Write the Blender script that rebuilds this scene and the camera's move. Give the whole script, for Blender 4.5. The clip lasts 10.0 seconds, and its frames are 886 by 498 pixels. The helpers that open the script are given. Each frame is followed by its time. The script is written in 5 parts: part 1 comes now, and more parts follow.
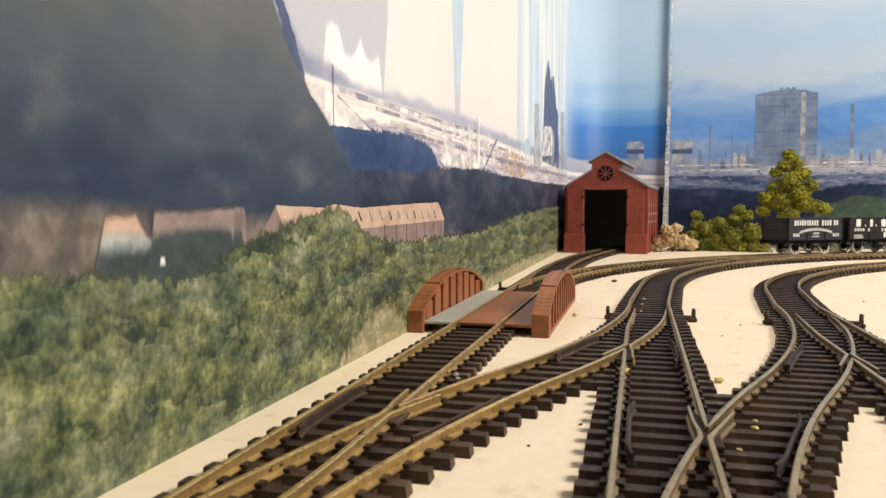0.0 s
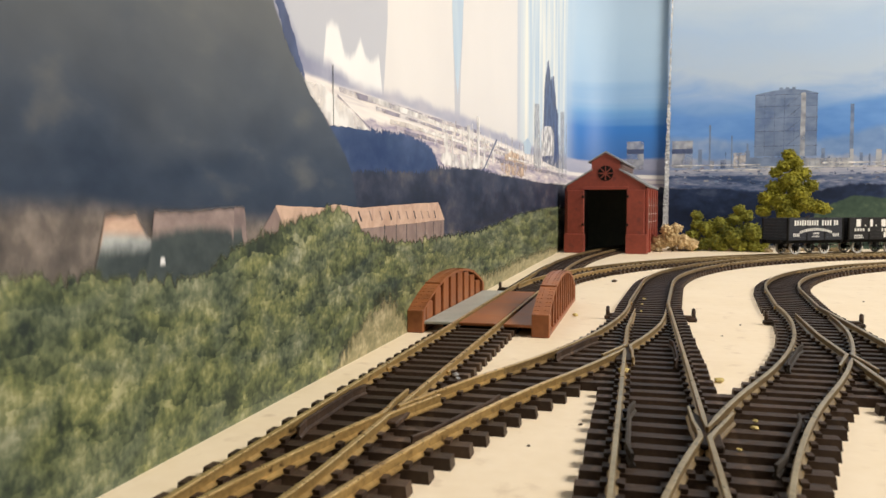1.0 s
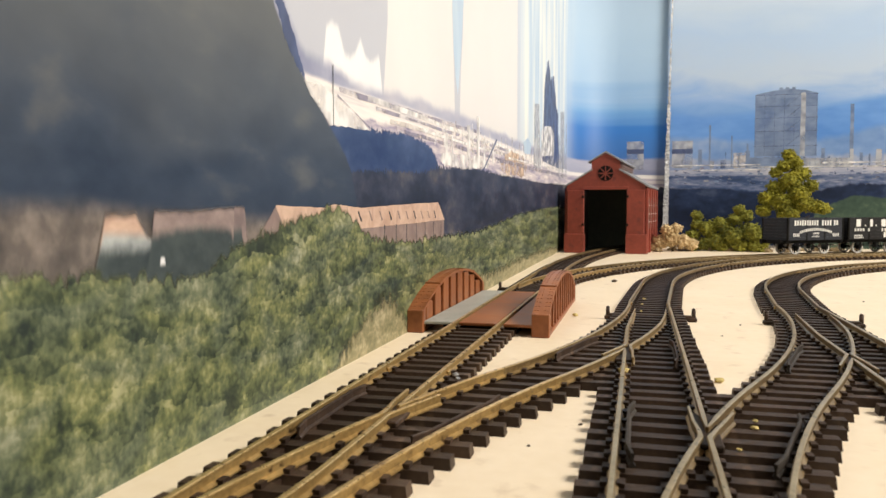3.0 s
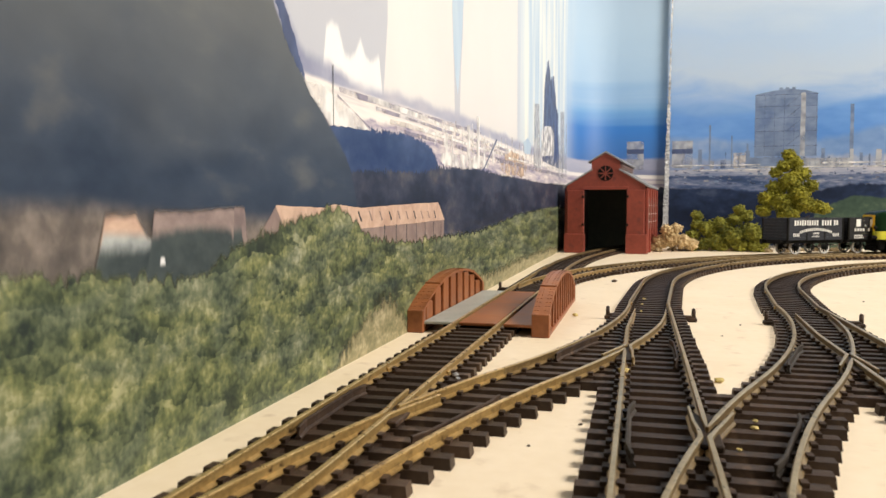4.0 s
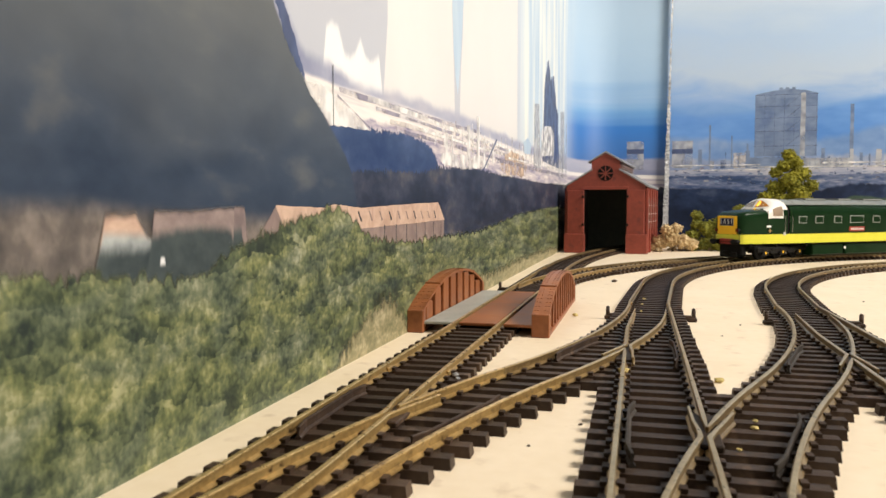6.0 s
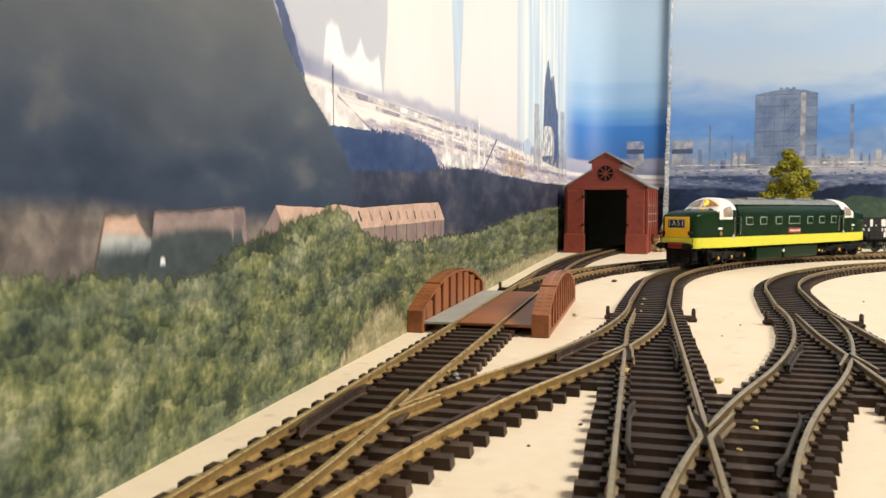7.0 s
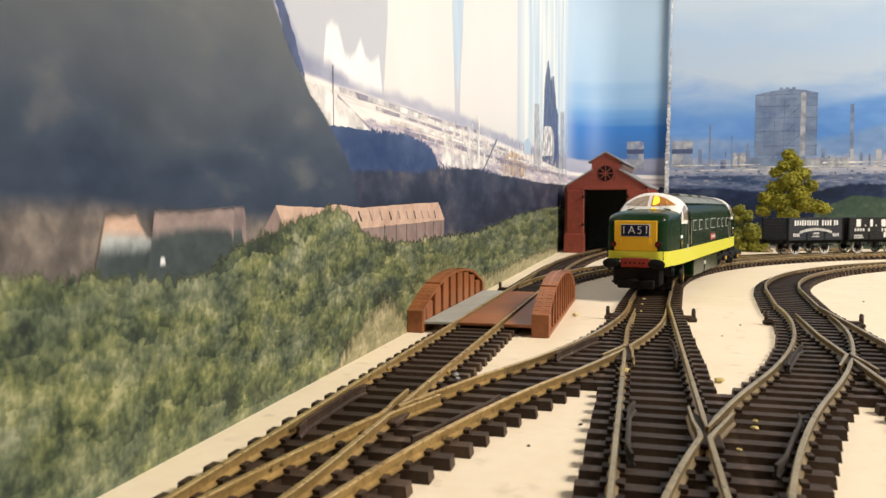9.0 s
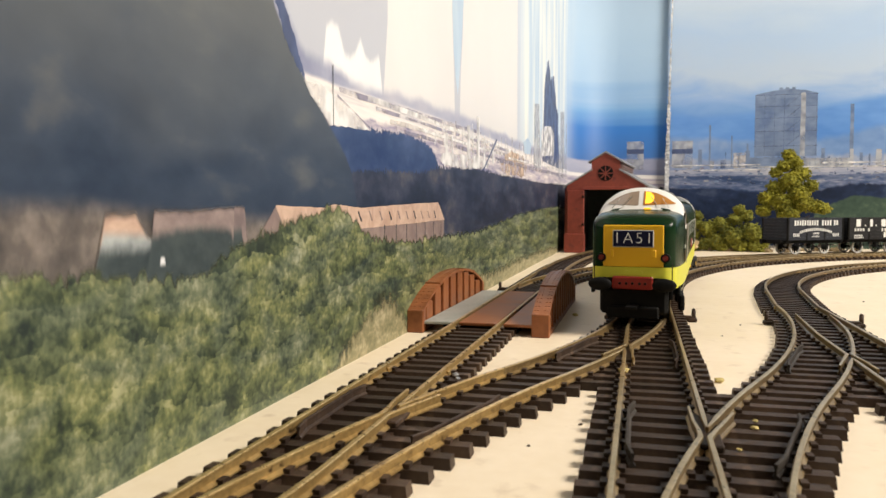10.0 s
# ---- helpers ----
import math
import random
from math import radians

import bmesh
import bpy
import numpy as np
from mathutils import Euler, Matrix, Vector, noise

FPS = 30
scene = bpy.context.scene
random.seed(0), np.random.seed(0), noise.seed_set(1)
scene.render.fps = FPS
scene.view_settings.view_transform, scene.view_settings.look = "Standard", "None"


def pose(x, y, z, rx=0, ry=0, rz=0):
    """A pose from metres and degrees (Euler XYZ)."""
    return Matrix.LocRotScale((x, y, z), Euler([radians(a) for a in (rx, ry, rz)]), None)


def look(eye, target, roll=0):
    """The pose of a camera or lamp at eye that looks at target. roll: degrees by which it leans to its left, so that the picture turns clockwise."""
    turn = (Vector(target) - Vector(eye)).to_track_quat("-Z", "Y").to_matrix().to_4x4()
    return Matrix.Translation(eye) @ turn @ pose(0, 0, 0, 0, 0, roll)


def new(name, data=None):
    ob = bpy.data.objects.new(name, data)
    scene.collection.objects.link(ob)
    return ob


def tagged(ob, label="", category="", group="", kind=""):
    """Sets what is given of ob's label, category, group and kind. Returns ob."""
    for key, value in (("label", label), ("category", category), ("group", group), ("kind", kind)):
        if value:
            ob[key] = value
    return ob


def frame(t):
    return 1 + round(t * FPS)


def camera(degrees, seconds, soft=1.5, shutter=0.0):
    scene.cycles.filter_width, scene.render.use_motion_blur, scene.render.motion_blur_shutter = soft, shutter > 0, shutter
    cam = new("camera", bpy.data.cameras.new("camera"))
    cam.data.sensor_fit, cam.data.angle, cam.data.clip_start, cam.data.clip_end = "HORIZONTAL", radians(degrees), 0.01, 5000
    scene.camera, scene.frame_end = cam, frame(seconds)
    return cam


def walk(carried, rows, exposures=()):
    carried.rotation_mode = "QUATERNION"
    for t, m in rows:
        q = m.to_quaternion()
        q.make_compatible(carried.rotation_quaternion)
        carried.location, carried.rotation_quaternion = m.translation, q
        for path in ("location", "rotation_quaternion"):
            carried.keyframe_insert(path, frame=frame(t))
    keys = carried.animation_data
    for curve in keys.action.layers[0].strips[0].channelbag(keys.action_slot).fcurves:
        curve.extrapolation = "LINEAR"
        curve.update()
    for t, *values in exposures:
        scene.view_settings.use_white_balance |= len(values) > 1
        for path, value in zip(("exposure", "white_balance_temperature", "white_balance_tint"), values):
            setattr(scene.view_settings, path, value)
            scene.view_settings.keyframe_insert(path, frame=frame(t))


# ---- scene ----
# One unit below is a millimetre on the layout; M turns it into metres.
M = 0.001
cam = camera(60.85, 10.0, soft=1.5)
EYE = pose(87.1 * M, 0, 48.1 * M, 90 - 3.06, 0, 14.57)
walk(cam, [(0, EYE), (10, EYE)], [(0, 0.0), (0.6, 0.0), (1.2, -0.14), (1.6, -0.14), (2.4, 0.0), (4, 0.04), (10, 0.05)])
cam.data.dof.use_dof, cam.data.dof.focus_distance, cam.data.dof.aperture_fstop = True, 0.31, 58.0

# ---- light ----
world = bpy.data.worlds.new("world")
scene.world = world
world.use_nodes = True
world.node_tree.nodes["Background"].inputs[0].default_value = (0.75, 0.82, 1.0, 1)
world.node_tree.nodes["Background"].inputs[1].default_value = 0.2


def area(name, eye, target, sx, sy, watts, colour):
    d = bpy.data.lights.new(name, "AREA")
    d.shape, d.size, d.size_y, d.energy, d.color = "RECTANGLE", sx, sy, watts, colour
    ob = new(name, d)
    ob.matrix_world = look(eye, target)
    return ob


area("ceiling_lamp", (1.55, 0.2, 1.25), (0.2, 0.45, 0), 0.6, 0.6, 53, (1.0, 0.92, 0.82))
# weak fill added behind the camera; no actual window stands there
area("front_fill", (0.5, -1.5, 0.95), (0.2, 0.7, 0.05), 0.9, 0.5, 1.3, (1.0, 0.95, 0.88))


# ---- materials ----
def mat(name, a, b=None, rough=0.6, metal=0.0, scale=400, bump=0.0, spots=None, coat=0.0, stretch=(1, 1, 1), spec=0.5, vary=0.0, rvar=0.12):
    """Two colours mixed by noise at two scales, with matching relief; spots: colour of sparse dirt."""
    m = bpy.data.materials.new(name)
    m.use_nodes = True
    nt = m.node_tree
    n, l = nt.nodes, nt.links
    p = n["Principled BSDF"]
    tc, mp = n.new("ShaderNodeTexCoord"), n.new("ShaderNodeMapping")
    mp.inputs["Scale"].default_value = stretch
    l.new(tc.outputs["Object"], mp.inputs["Vector"])
    n1, n2 = n.new("ShaderNodeTexNoise"), n.new("ShaderNodeTexNoise")
    for node, sc, det in ((n1, scale, 5), (n2, scale * 0.13, 3)):
        node.inputs["Scale"].default_value, node.inputs["Detail"].default_value = sc, det
        l.new(mp.outputs[0], node.inputs["Vector"])
    add = n.new("ShaderNodeMath")
    add.operation = "ADD"
    l.new(n1.outputs["Fac"], add.inputs[0]), l.new(n2.outputs["Fac"], add.inputs[1])
    rng = n.new("ShaderNodeMapRange")
    rng.inputs["From Min"].default_value, rng.inputs["From Max"].default_value = 0.72, 1.28
    l.new(add.outputs[0], rng.inputs["Value"])
    mix = n.new("ShaderNodeMix")
    mix.data_type = "RGBA"
    mix.inputs["A"].default_value, mix.inputs["B"].default_value = (*a, 1), (*(b or a), 1)
    l.new(rng.outputs[0], mix.inputs["Factor"])
    out = mix.outputs["Result"]
    if spots:
        n3, r3, m3 = n.new("ShaderNodeTexNoise"), n.new("ShaderNodeMapRange"), n.new("ShaderNodeMix")
        n3.inputs["Scale"].default_value, n3.inputs["Detail"].default_value = scale * 0.45, 6
        r3.inputs["From Min"].default_value, r3.inputs["From Max"].default_value = 0.62, 0.72
        m3.data_type = "RGBA"
        m3.inputs["B"].default_value = (*spots, 1)
        l.new(mp.outputs[0], n3.inputs["Vector"]), l.new(n3.outputs["Fac"], r3.inputs["Value"])
        l.new(r3.outputs[0], m3.inputs["Factor"]), l.new(out, m3.inputs["A"])
        out = m3.outputs["Result"]
    if vary:
        oi, hs, rv = n.new("ShaderNodeObjectInfo"), n.new("ShaderNodeHueSaturation"), n.new("ShaderNodeMapRange")
        rv.inputs["To Min"].default_value, rv.inputs["To Max"].default_value = 1 - vary, 1 + vary
        l.new(oi.outputs["Random"], rv.inputs["Value"]), l.new(rv.outputs[0], hs.inputs["Value"])
        l.new(out, hs.inputs["Color"])
        out = hs.outputs["Color"]
    l.new(out, p.inputs["Base Color"])
    rr = n.new("ShaderNodeMapRange")
    rr.inputs["To Min"].default_value, rr.inputs["To Max"].default_value = max(0.03, rough - rvar), min(1, rough + rvar)
    l.new(n1.outputs["Fac"], rr.inputs["Value"]), l.new(rr.outputs[0], p.inputs["Roughness"])
    p.inputs["Metallic"].default_value, p.inputs["Coat Weight"].default_value = metal, coat
    p.inputs["Specular IOR Level"].default_value = spec
    if bump:
        bp = n.new("ShaderNodeBump")
        bp.inputs["Strength"].default_value, bp.inputs["Distance"].default_value = bump, 0.0006
        l.new(n1.outputs["Fac"], bp.inputs["Height"]), l.new(bp.outputs[0], p.inputs["Normal"])
    return m


def ramp_mat(name, stops, scale, stretch=(1, 1, 1), rough=0.45, distort=0.6, detail=6.0, big=0.35, spec=0.3, fade=None):
    """Printed texture: a colour ramp over stretched, layered noise; fade: how thin and how full the ink lies, in patches."""
    m = bpy.data.materials.new(name)
    m.use_nodes = True
    n, l = m.node_tree.nodes, m.node_tree.links
    p = n["Principled BSDF"]
    tc, mp = n.new("ShaderNodeTexCoord"), n.new("ShaderNodeMapping")
    mp.inputs["Scale"].default_value = stretch
    l.new(tc.outputs["Object"], mp.inputs["Vector"])
    n1, n2 = n.new("ShaderNodeTexNoise"), n.new("ShaderNodeTexNoise")
    n1.inputs["Scale"].default_value, n1.inputs["Detail"].default_value, n1.inputs["Distortion"].default_value = scale, detail, distort
    n2.inputs["Scale"].default_value, n2.inputs["Detail"].default_value = scale * 0.22, 3
    l.new(mp.outputs[0], n1.inputs["Vector"]), l.new(mp.outputs[0], n2.inputs["Vector"])
    mx = n.new("ShaderNodeMix")
    mx.inputs["Factor"].default_value = big
    l.new(n1.outputs["Fac"], mx.inputs["A"]), l.new(n2.outputs["Fac"], mx.inputs["B"])
    cr = n.new("ShaderNodeValToRGB")
    el = cr.color_ramp.elements
    while len(el) < len(stops):
        el.new(0.5)
    for e, (pos, c) in zip(el, stops):
        e.position, e.color = pos, (*c, 1)
    l.new(mx.outputs["Result"], cr.inputs["Fac"]), l.new(cr.outputs["Color"], p.inputs["Base Color"])
    if fade:
        n3, mr = n.new("ShaderNodeTexNoise"), n.new("ShaderNodeMapRange")
        n3.inputs["Scale"].default_value, n3.inputs["Detail"].default_value = fade[2] * 0.5, 2
        mr.inputs["From Min"].default_value, mr.inputs["From Max"].default_value = 0.36, 0.62
        mr.inputs["To Min"].default_value, mr.inputs["To Max"].default_value = fade[0], fade[1]
        l.new(tc.outputs["Object"], n3.inputs["Vector"]), l.new(n3.outputs["Fac"], mr.inputs["Value"])
        l.new(mr.outputs[0], p.inputs["Alpha"])
    p.inputs["Roughness"].default_value, p.inputs["Specular IOR Level"].default_value = rough, spec
    return m


def glow(name, colour, strength):
    m = bpy.data.materials.new(name)
    m.use_nodes = True
    p = m.node_tree.nodes["Principled BSDF"]
    p.inputs["Base Color"].default_value = p.inputs["Emission Color"].default_value = (*colour, 1)
    p.inputs["Emission Strength"].default_value = strength
    return m


BOARD = mat("cream_painted_board", (0.81, 0.68, 0.49), (0.87, 0.75, 0.57), 0.55, scale=220, bump=0.08, spots=(0.70, 0.57, 0.41))
SLEEPER = mat("black_brown_plastic", (0.024, 0.014, 0.009), (0.064, 0.040, 0.026), 0.52, scale=500, bump=0.3, spots=(0.11, 0.072, 0.048), vary=0.3, spec=0.28)
NICKEL_SIDE = mat("dull_nickel_rail_side", (0.17, 0.112, 0.050), (0.38, 0.275, 0.135), 0.40, 0.6, 900, 0.15, spots=(0.09, 0.065, 0.04))
NICKEL_TOP = mat("worn_nickel_rail_head", (0.43, 0.325, 0.175), (0.63, 0.50, 0.30), 0.32, 0.75, 700, 0.08, spots=(0.22, 0.18, 0.12))
CHECK = mat("dull_grey_check_rail", (0.026, 0.021, 0.017), (0.065, 0.054, 0.044), 0.6, scale=600, bump=0.2, spec=0.25)
RAIL_SIDE = mat("tarnished_rail_side", (0.38, 0.245, 0.088), (0.64, 0.44, 0.175), 0.36, 0.65, 900, 0.15, spots=(0.12, 0.07, 0.03))
RAIL_TOP = mat("worn_rail_head", (0.56, 0.38, 0.155), (0.82, 0.60, 0.29), 0.30, 0.75, 700, 0.08, spots=(0.30, 0.19, 0.08))
BRIDGE = mat("red_brown_plastic", (0.21, 0.066, 0.021), (0.36, 0.130, 0.046), 0.42, scale=260, bump=0.15, spots=(0.15, 0.055, 0.025))
DECK_GREY = mat("grey_walkway", (0.33, 0.34, 0.31), (0.44, 0.44, 0.39), 0.55, scale=500, bump=0.3)
DECK_BROWN = mat("rusty_deck", (0.17, 0.052, 0.018), (0.36, 0.130, 0.042), 0.42, scale=90, bump=0.1, spots=(0.27, 0.12, 0.06))
BRICK = mat("brick_red_plastic", (0.19, 0.034, 0.020), (0.28, 0.054, 0.031), 0.6, scale=350, bump=0.2, spots=(0.15, 0.032, 0.024))
SLATE = mat("grey_slate_roof", (0.20, 0.20, 0.21), (0.34, 0.34, 0.34), 0.5, scale=300, bump=0.3)
BLACK = mat("black_plastic", (0.004, 0.004, 0.004), (0.011, 0.010, 0.009), 0.6, scale=500, bump=0.15, spec=0.14)
GREY_GREEN = mat("shed_interior", (0.12, 0.135, 0.11), (0.17, 0.185, 0.15), 0.9, scale=200)
GREEN = mat("brunswick_green", (0.0045, 0.019, 0.006), (0.007, 0.026, 0.009), 0.24, scale=120, coat=0.0, rvar=0.05, spec=0.12)
LIME = mat("lime_band", (0.60, 0.59, 0.040), (0.66, 0.64, 0.055), 0.38, scale=150, rvar=0.06)
YELLOW = mat("warning_yellow", (0.80, 0.44, 0.008), (0.86, 0.50, 0.014), 0.4, scale=150, rvar=0.06)
WHITE = mat("white_paint", (0.74, 0.72, 0.67), (0.80, 0.78, 0.74), 0.4, scale=200, rvar=0.06)
GREY_ROOF = mat("grey_loco_roof", (0.13, 0.14, 0.13), (0.25, 0.26, 0.24), 0.45, scale=450, bump=0.2)
FRAME = mat("dull_window_frame", (0.34, 0.36, 0.33), (0.46, 0.47, 0.44), 0.4, scale=300)
LENS = mat("dark_red_lens", (0.10, 0.008, 0.006), (0.16, 0.012, 0.008), 0.2, scale=300)
RED = mat("red_beam", (0.22, 0.014, 0.008), (0.31, 0.024, 0.013), 0.4, scale=200)
BLUE = mat("headcode_blue", (0.005, 0.006, 0.028), (0.008, 0.009, 0.040), 0.4, scale=200, spec=0.2)
GLASS = mat("tinted_glazing", (0.26, 0.20, 0.15), (0.36, 0.275, 0.20), 0.12, scale=60, coat=0.6, rvar=0.03)
AMBER_LIT = mat("amber_lit_pane", (0.34, 0.14, 0.030), (0.52, 0.24, 0.06), 0.2, scale=80, coat=0.4)
LAMP = glow("cab_light", (1.0, 0.52, 0.03), 1.15)
STEEL = mat("bright_steel", (0.5, 0.48, 0.44), (0.65, 0.62, 0.58), 0.3, 0.9, 500)
WAGON_GREY = mat("slate_grey_wagon", (0.018, 0.021, 0.029), (0.032, 0.036, 0.046), 0.6, scale=300, bump=0.1, spec=0.3)
WAGON_BLACK = mat("black_wagon", (0.008, 0.008, 0.009), (0.02, 0.02, 0.022), 0.55, scale=300, bump=0.1, spec=0.3)
LETTER = mat("white_lettering", (0.74, 0.74, 0.72), (0.84, 0.84, 0.81), 0.5, scale=900)
FOAM_TREE = mat("olive_foam_foliage", (0.075, 0.080, 0.005), (0.34, 0.31, 0.022), 0.9, scale=420, bump=0.6)
FOAM_BUSH = mat("green_foam_foliage", (0.055, 0.066, 0.006), (0.25, 0.24, 0.024), 0.9, scale=420, bump=0.6)
STRAW = mat("straw_lichen", (0.42, 0.30, 0.14), (0.66, 0.52, 0.31), 0.9, scale=500, bump=0.6)
BARK = mat("brown_bark", (0.07, 0.045, 0.025), (0.12, 0.08, 0.05), 0.9, scale=500, bump=0.5)
SCATTER = mat("brown_scatter", (0.13, 0.09, 0.045), (0.30, 0.22, 0.11), 0.9, scale=500, bump=0.6, spots=(0.45, 0.36, 0.22))
CRUMB = mat("yellow_crumb", (0.50, 0.38, 0.10), (0.68, 0.56, 0.24), 0.9, scale=900, bump=0.5)
ROOM = mat("room_plaster", (0.24, 0.22, 0.19), (0.29, 0.265, 0.23), 0.8, scale=6)
CARPET = mat("room_floor", (0.10, 0.075, 0.055), (0.14, 0.105, 0.08), 0.9, scale=30)


# ---- mesh helpers ----
def part(name, bm, material, parent=None, label=""):
    me = bpy.data.meshes.new(name)
    bm.to_mesh(me)
    bm.free()
    return link(name, me, material, parent, label)


def link(name, me, material, parent=None, label=""):
    ob = new(name, me)
    if not me.materials:
        for m in material if isinstance(material, (list, tuple)) else [material]:
            me.materials.append(m)
    if parent is not None:
        ob.parent = parent
    if label:
        tagged(ob, label)
    return ob


def pydata(name, verts, faces, scale=M):
    me = bpy.data.meshes.new(name)
    me.from_pydata([tuple(c * scale for c in v) for v in verts], [], faces)
    me.update()
    return me


def root(name, label, category, m=None, group="", kind=""):
    ob = new(name)
    ob.empty_display_size = 0.01
    if m is not None:
        ob.matrix_basis = m
    return tagged(ob, label, category, group, kind)


def box(bm, x0, x1, y0, y1, z0, z1, bevel=0.0, m=None):
    """A box in millimetres, its edges rounded by bevel."""
    r = bmesh.ops.create_cube(bm, size=1)
    vs = r["verts"]
    for v in vs:
        v.co = Vector(((x0 + x1) / 2 + v.co.x * (x1 - x0), (y0 + y1) / 2 + v.co.y * (y1 - y0), (z0 + z1) / 2 + v.co.z * (z1 - z0))) * M
    if bevel:
        es = list({e for v in vs for e in v.link_edges})
        r = bmesh.ops.bevel(bm, geom=es, offset=bevel * M, segments=1, affect="EDGES", profile=0.5)
        vs = list({v for f in r["faces"] for v in f.verts} | {v for v in vs if v.is_valid})
    if m is not None:
        bmesh.ops.transform(bm, matrix=m, verts=vs)
    return bm


def boxed(*a, **k):
    return box(bmesh.new(), *a, **k)


def tube(bm, p, q, r0, r1=None, seg=12):
    """A capped cone between two points, in millimetres."""
    p, q = Vector(p) * M, Vector(q) * M
    d = q - p
    m = Matrix.Translation((p + q) / 2) @ d.to_track_quat("Z", "Y").to_matrix().to_4x4()
    bmesh.ops.create_cone(bm, cap_ends=True, segments=seg, radius1=r0 * M, radius2=(r0 if r1 is None else r1) * M, depth=d.length, matrix=m)
    return bm


def smooth(ob):
    for f in ob.data.polygons:
        f.use_smooth = True
    return ob


def prism(name, outline, y0, y1, scale=M):
    """An outline in x, z drawn out from y0 to y1."""
    k = len(outline)
    v = [(x, y0, z) for x, z in outline] + [(x, y1, z) for x, z in outline]
    f = [tuple(range(k)), tuple(range(2 * k - 1, k - 1, -1))] + [((i + 1) % k, i, k + i, k + (i + 1) % k) for i in range(k)]
    return pydata(name, v, f, scale)


# ---- room and board ----
board = boxed(-14, 1250, -120, 1012, -12, 0, 0.6)
board = tagged(part("ground", board, BOARD), "cream painted layout baseboard with faint scuffs", "baseboard", kind="structure")
tagged(part("floor", boxed(-700, 2400, -2200, 1500, -960, -900), CARPET), "plain brown room floor", "floor", kind="structure")
tagged(part("ceiling", boxed(-700, 2400, -2200, 1500, 1500, 1560), ROOM), "plain dull room ceiling", "ceiling", kind="structure")
stand = root("layout_stand", "plain timber stand under the baseboard", "stand")
for lx in (20, 1200):
    for ly in (-90, 980):
        part("leg", boxed(lx - 22, lx + 22, ly - 22, ly + 22, -900, -12, 2), BARK, stand)
for nm, b in (("wall_west", (-760, -700, -2200, 1500)), ("wall_east", (2400, 2460, -2200, 1500)), ("wall_south", (-760, 2460, -2260, -2200)), ("wall_north", (-760, 2460, 1500, 1560))):
    tagged(part(nm, boxed(*b, -960, 1560), ROOM), "plain dull room wall", "wall", kind="structure")

# ---- track plan ----
XA, XB, XC, TOE, MID, NEAR = 27.5, 92.0, 156.4, 366.0, 198.4, 30.8
RAIL_Z, HALF = 4.8, 8.65


def straight(x0, y0, x1, y1):
    d = math.hypot(x1 - x0, y1 - y0)
    return lambda s: (x0 + (x1 - x0) * s / d, y0 + (y1 - y0) * s / d), d


def arc(cx, cy, r, a0):
    """A right-hand bend about (cx, cy) that starts at the angle a0 (radians)."""
    return lambda s: (cx + r * math.cos(a0 - s / r), cy + r * math.sin(a0 - s / r))


def tangent(x0, y0, cx, cy, r):
    """A short straight from a point on to a circle: its direction, length and the angle where it touches."""
    dx, dy = cx - x0, cy - y0
    d = math.hypot(dx, dy)
    a, n = math.atan2(dy, dx) + math.asin(r / d), math.sqrt(d * d - r * r)
    return a, n, math.atan2(y0 + n * math.sin(a) - cy, x0 + n * math.cos(a) - cx)


PROFILE = [(-1.05, 2.2), (-1.05, 2.55), (-0.32, 2.95), (-0.32, 3.95), (-0.56, 4.15), (-0.56, 4.62), (-0.4, 4.8), (0.4, 4.8), (0.56, 4.62), (0.56, 4.15), (0.32, 3.95), (0.32, 2.95), (1.05, 2.55), (1.05, 2.2)]


BRASS, NICKEL = [RAIL_SIDE, RAIL_TOP], [NICKEL_SIDE, NICKEL_TOP]
BRONZE = [mat("brown_rail_side", (0.25, 0.165, 0.068), (0.50, 0.345, 0.15), 0.38, 0.65, 900, 0.15, spots=(0.13, 0.08, 0.04)), mat("brown_rail_head", (0.48, 0.34, 0.155), (0.70, 0.53, 0.28), 0.32, 0.75, 700, 0.08)]
metal = [BRASS]          # what the rails laid next are made of


def rail(name, pts, parent, thin=None, stuff=None):
    """A flat-bottomed rail along points; thin: the width factor at each point, for ground-down blades."""
    k, v, f = len(PROFILE), [], []
    for i, (x, y) in enumerate(pts):
        a, b = pts[max(i - 1, 0)], pts[min(i + 1, len(pts) - 1)]
        d = math.hypot(b[0] - a[0], b[1] - a[1])
        nx, ny = (b[1] - a[1]) / d, -(b[0] - a[0]) / d
        w = thin[i] if thin else 1
        v += [(x + nx * o * w, y + ny * o * w, z) for o, z in PROFILE]
    n = len(pts)
    for i in range(n - 1):
        f += [(i * k + j, i * k + (j + 1) % k, (i + 1) * k + (j + 1) % k, (i + 1) * k + j) for j in range(k)]
    f += [tuple(range(k - 1, -1, -1)), tuple(range((n - 1) * k, n * k))]
    ob = link(name, pydata(name, v, f), stuff or metal[0], parent)
    for p in ob.data.polygons:
        if p.index < (n - 1) * k and p.index % k in (5, 6, 7):
            p.material_index = 1
    return ob


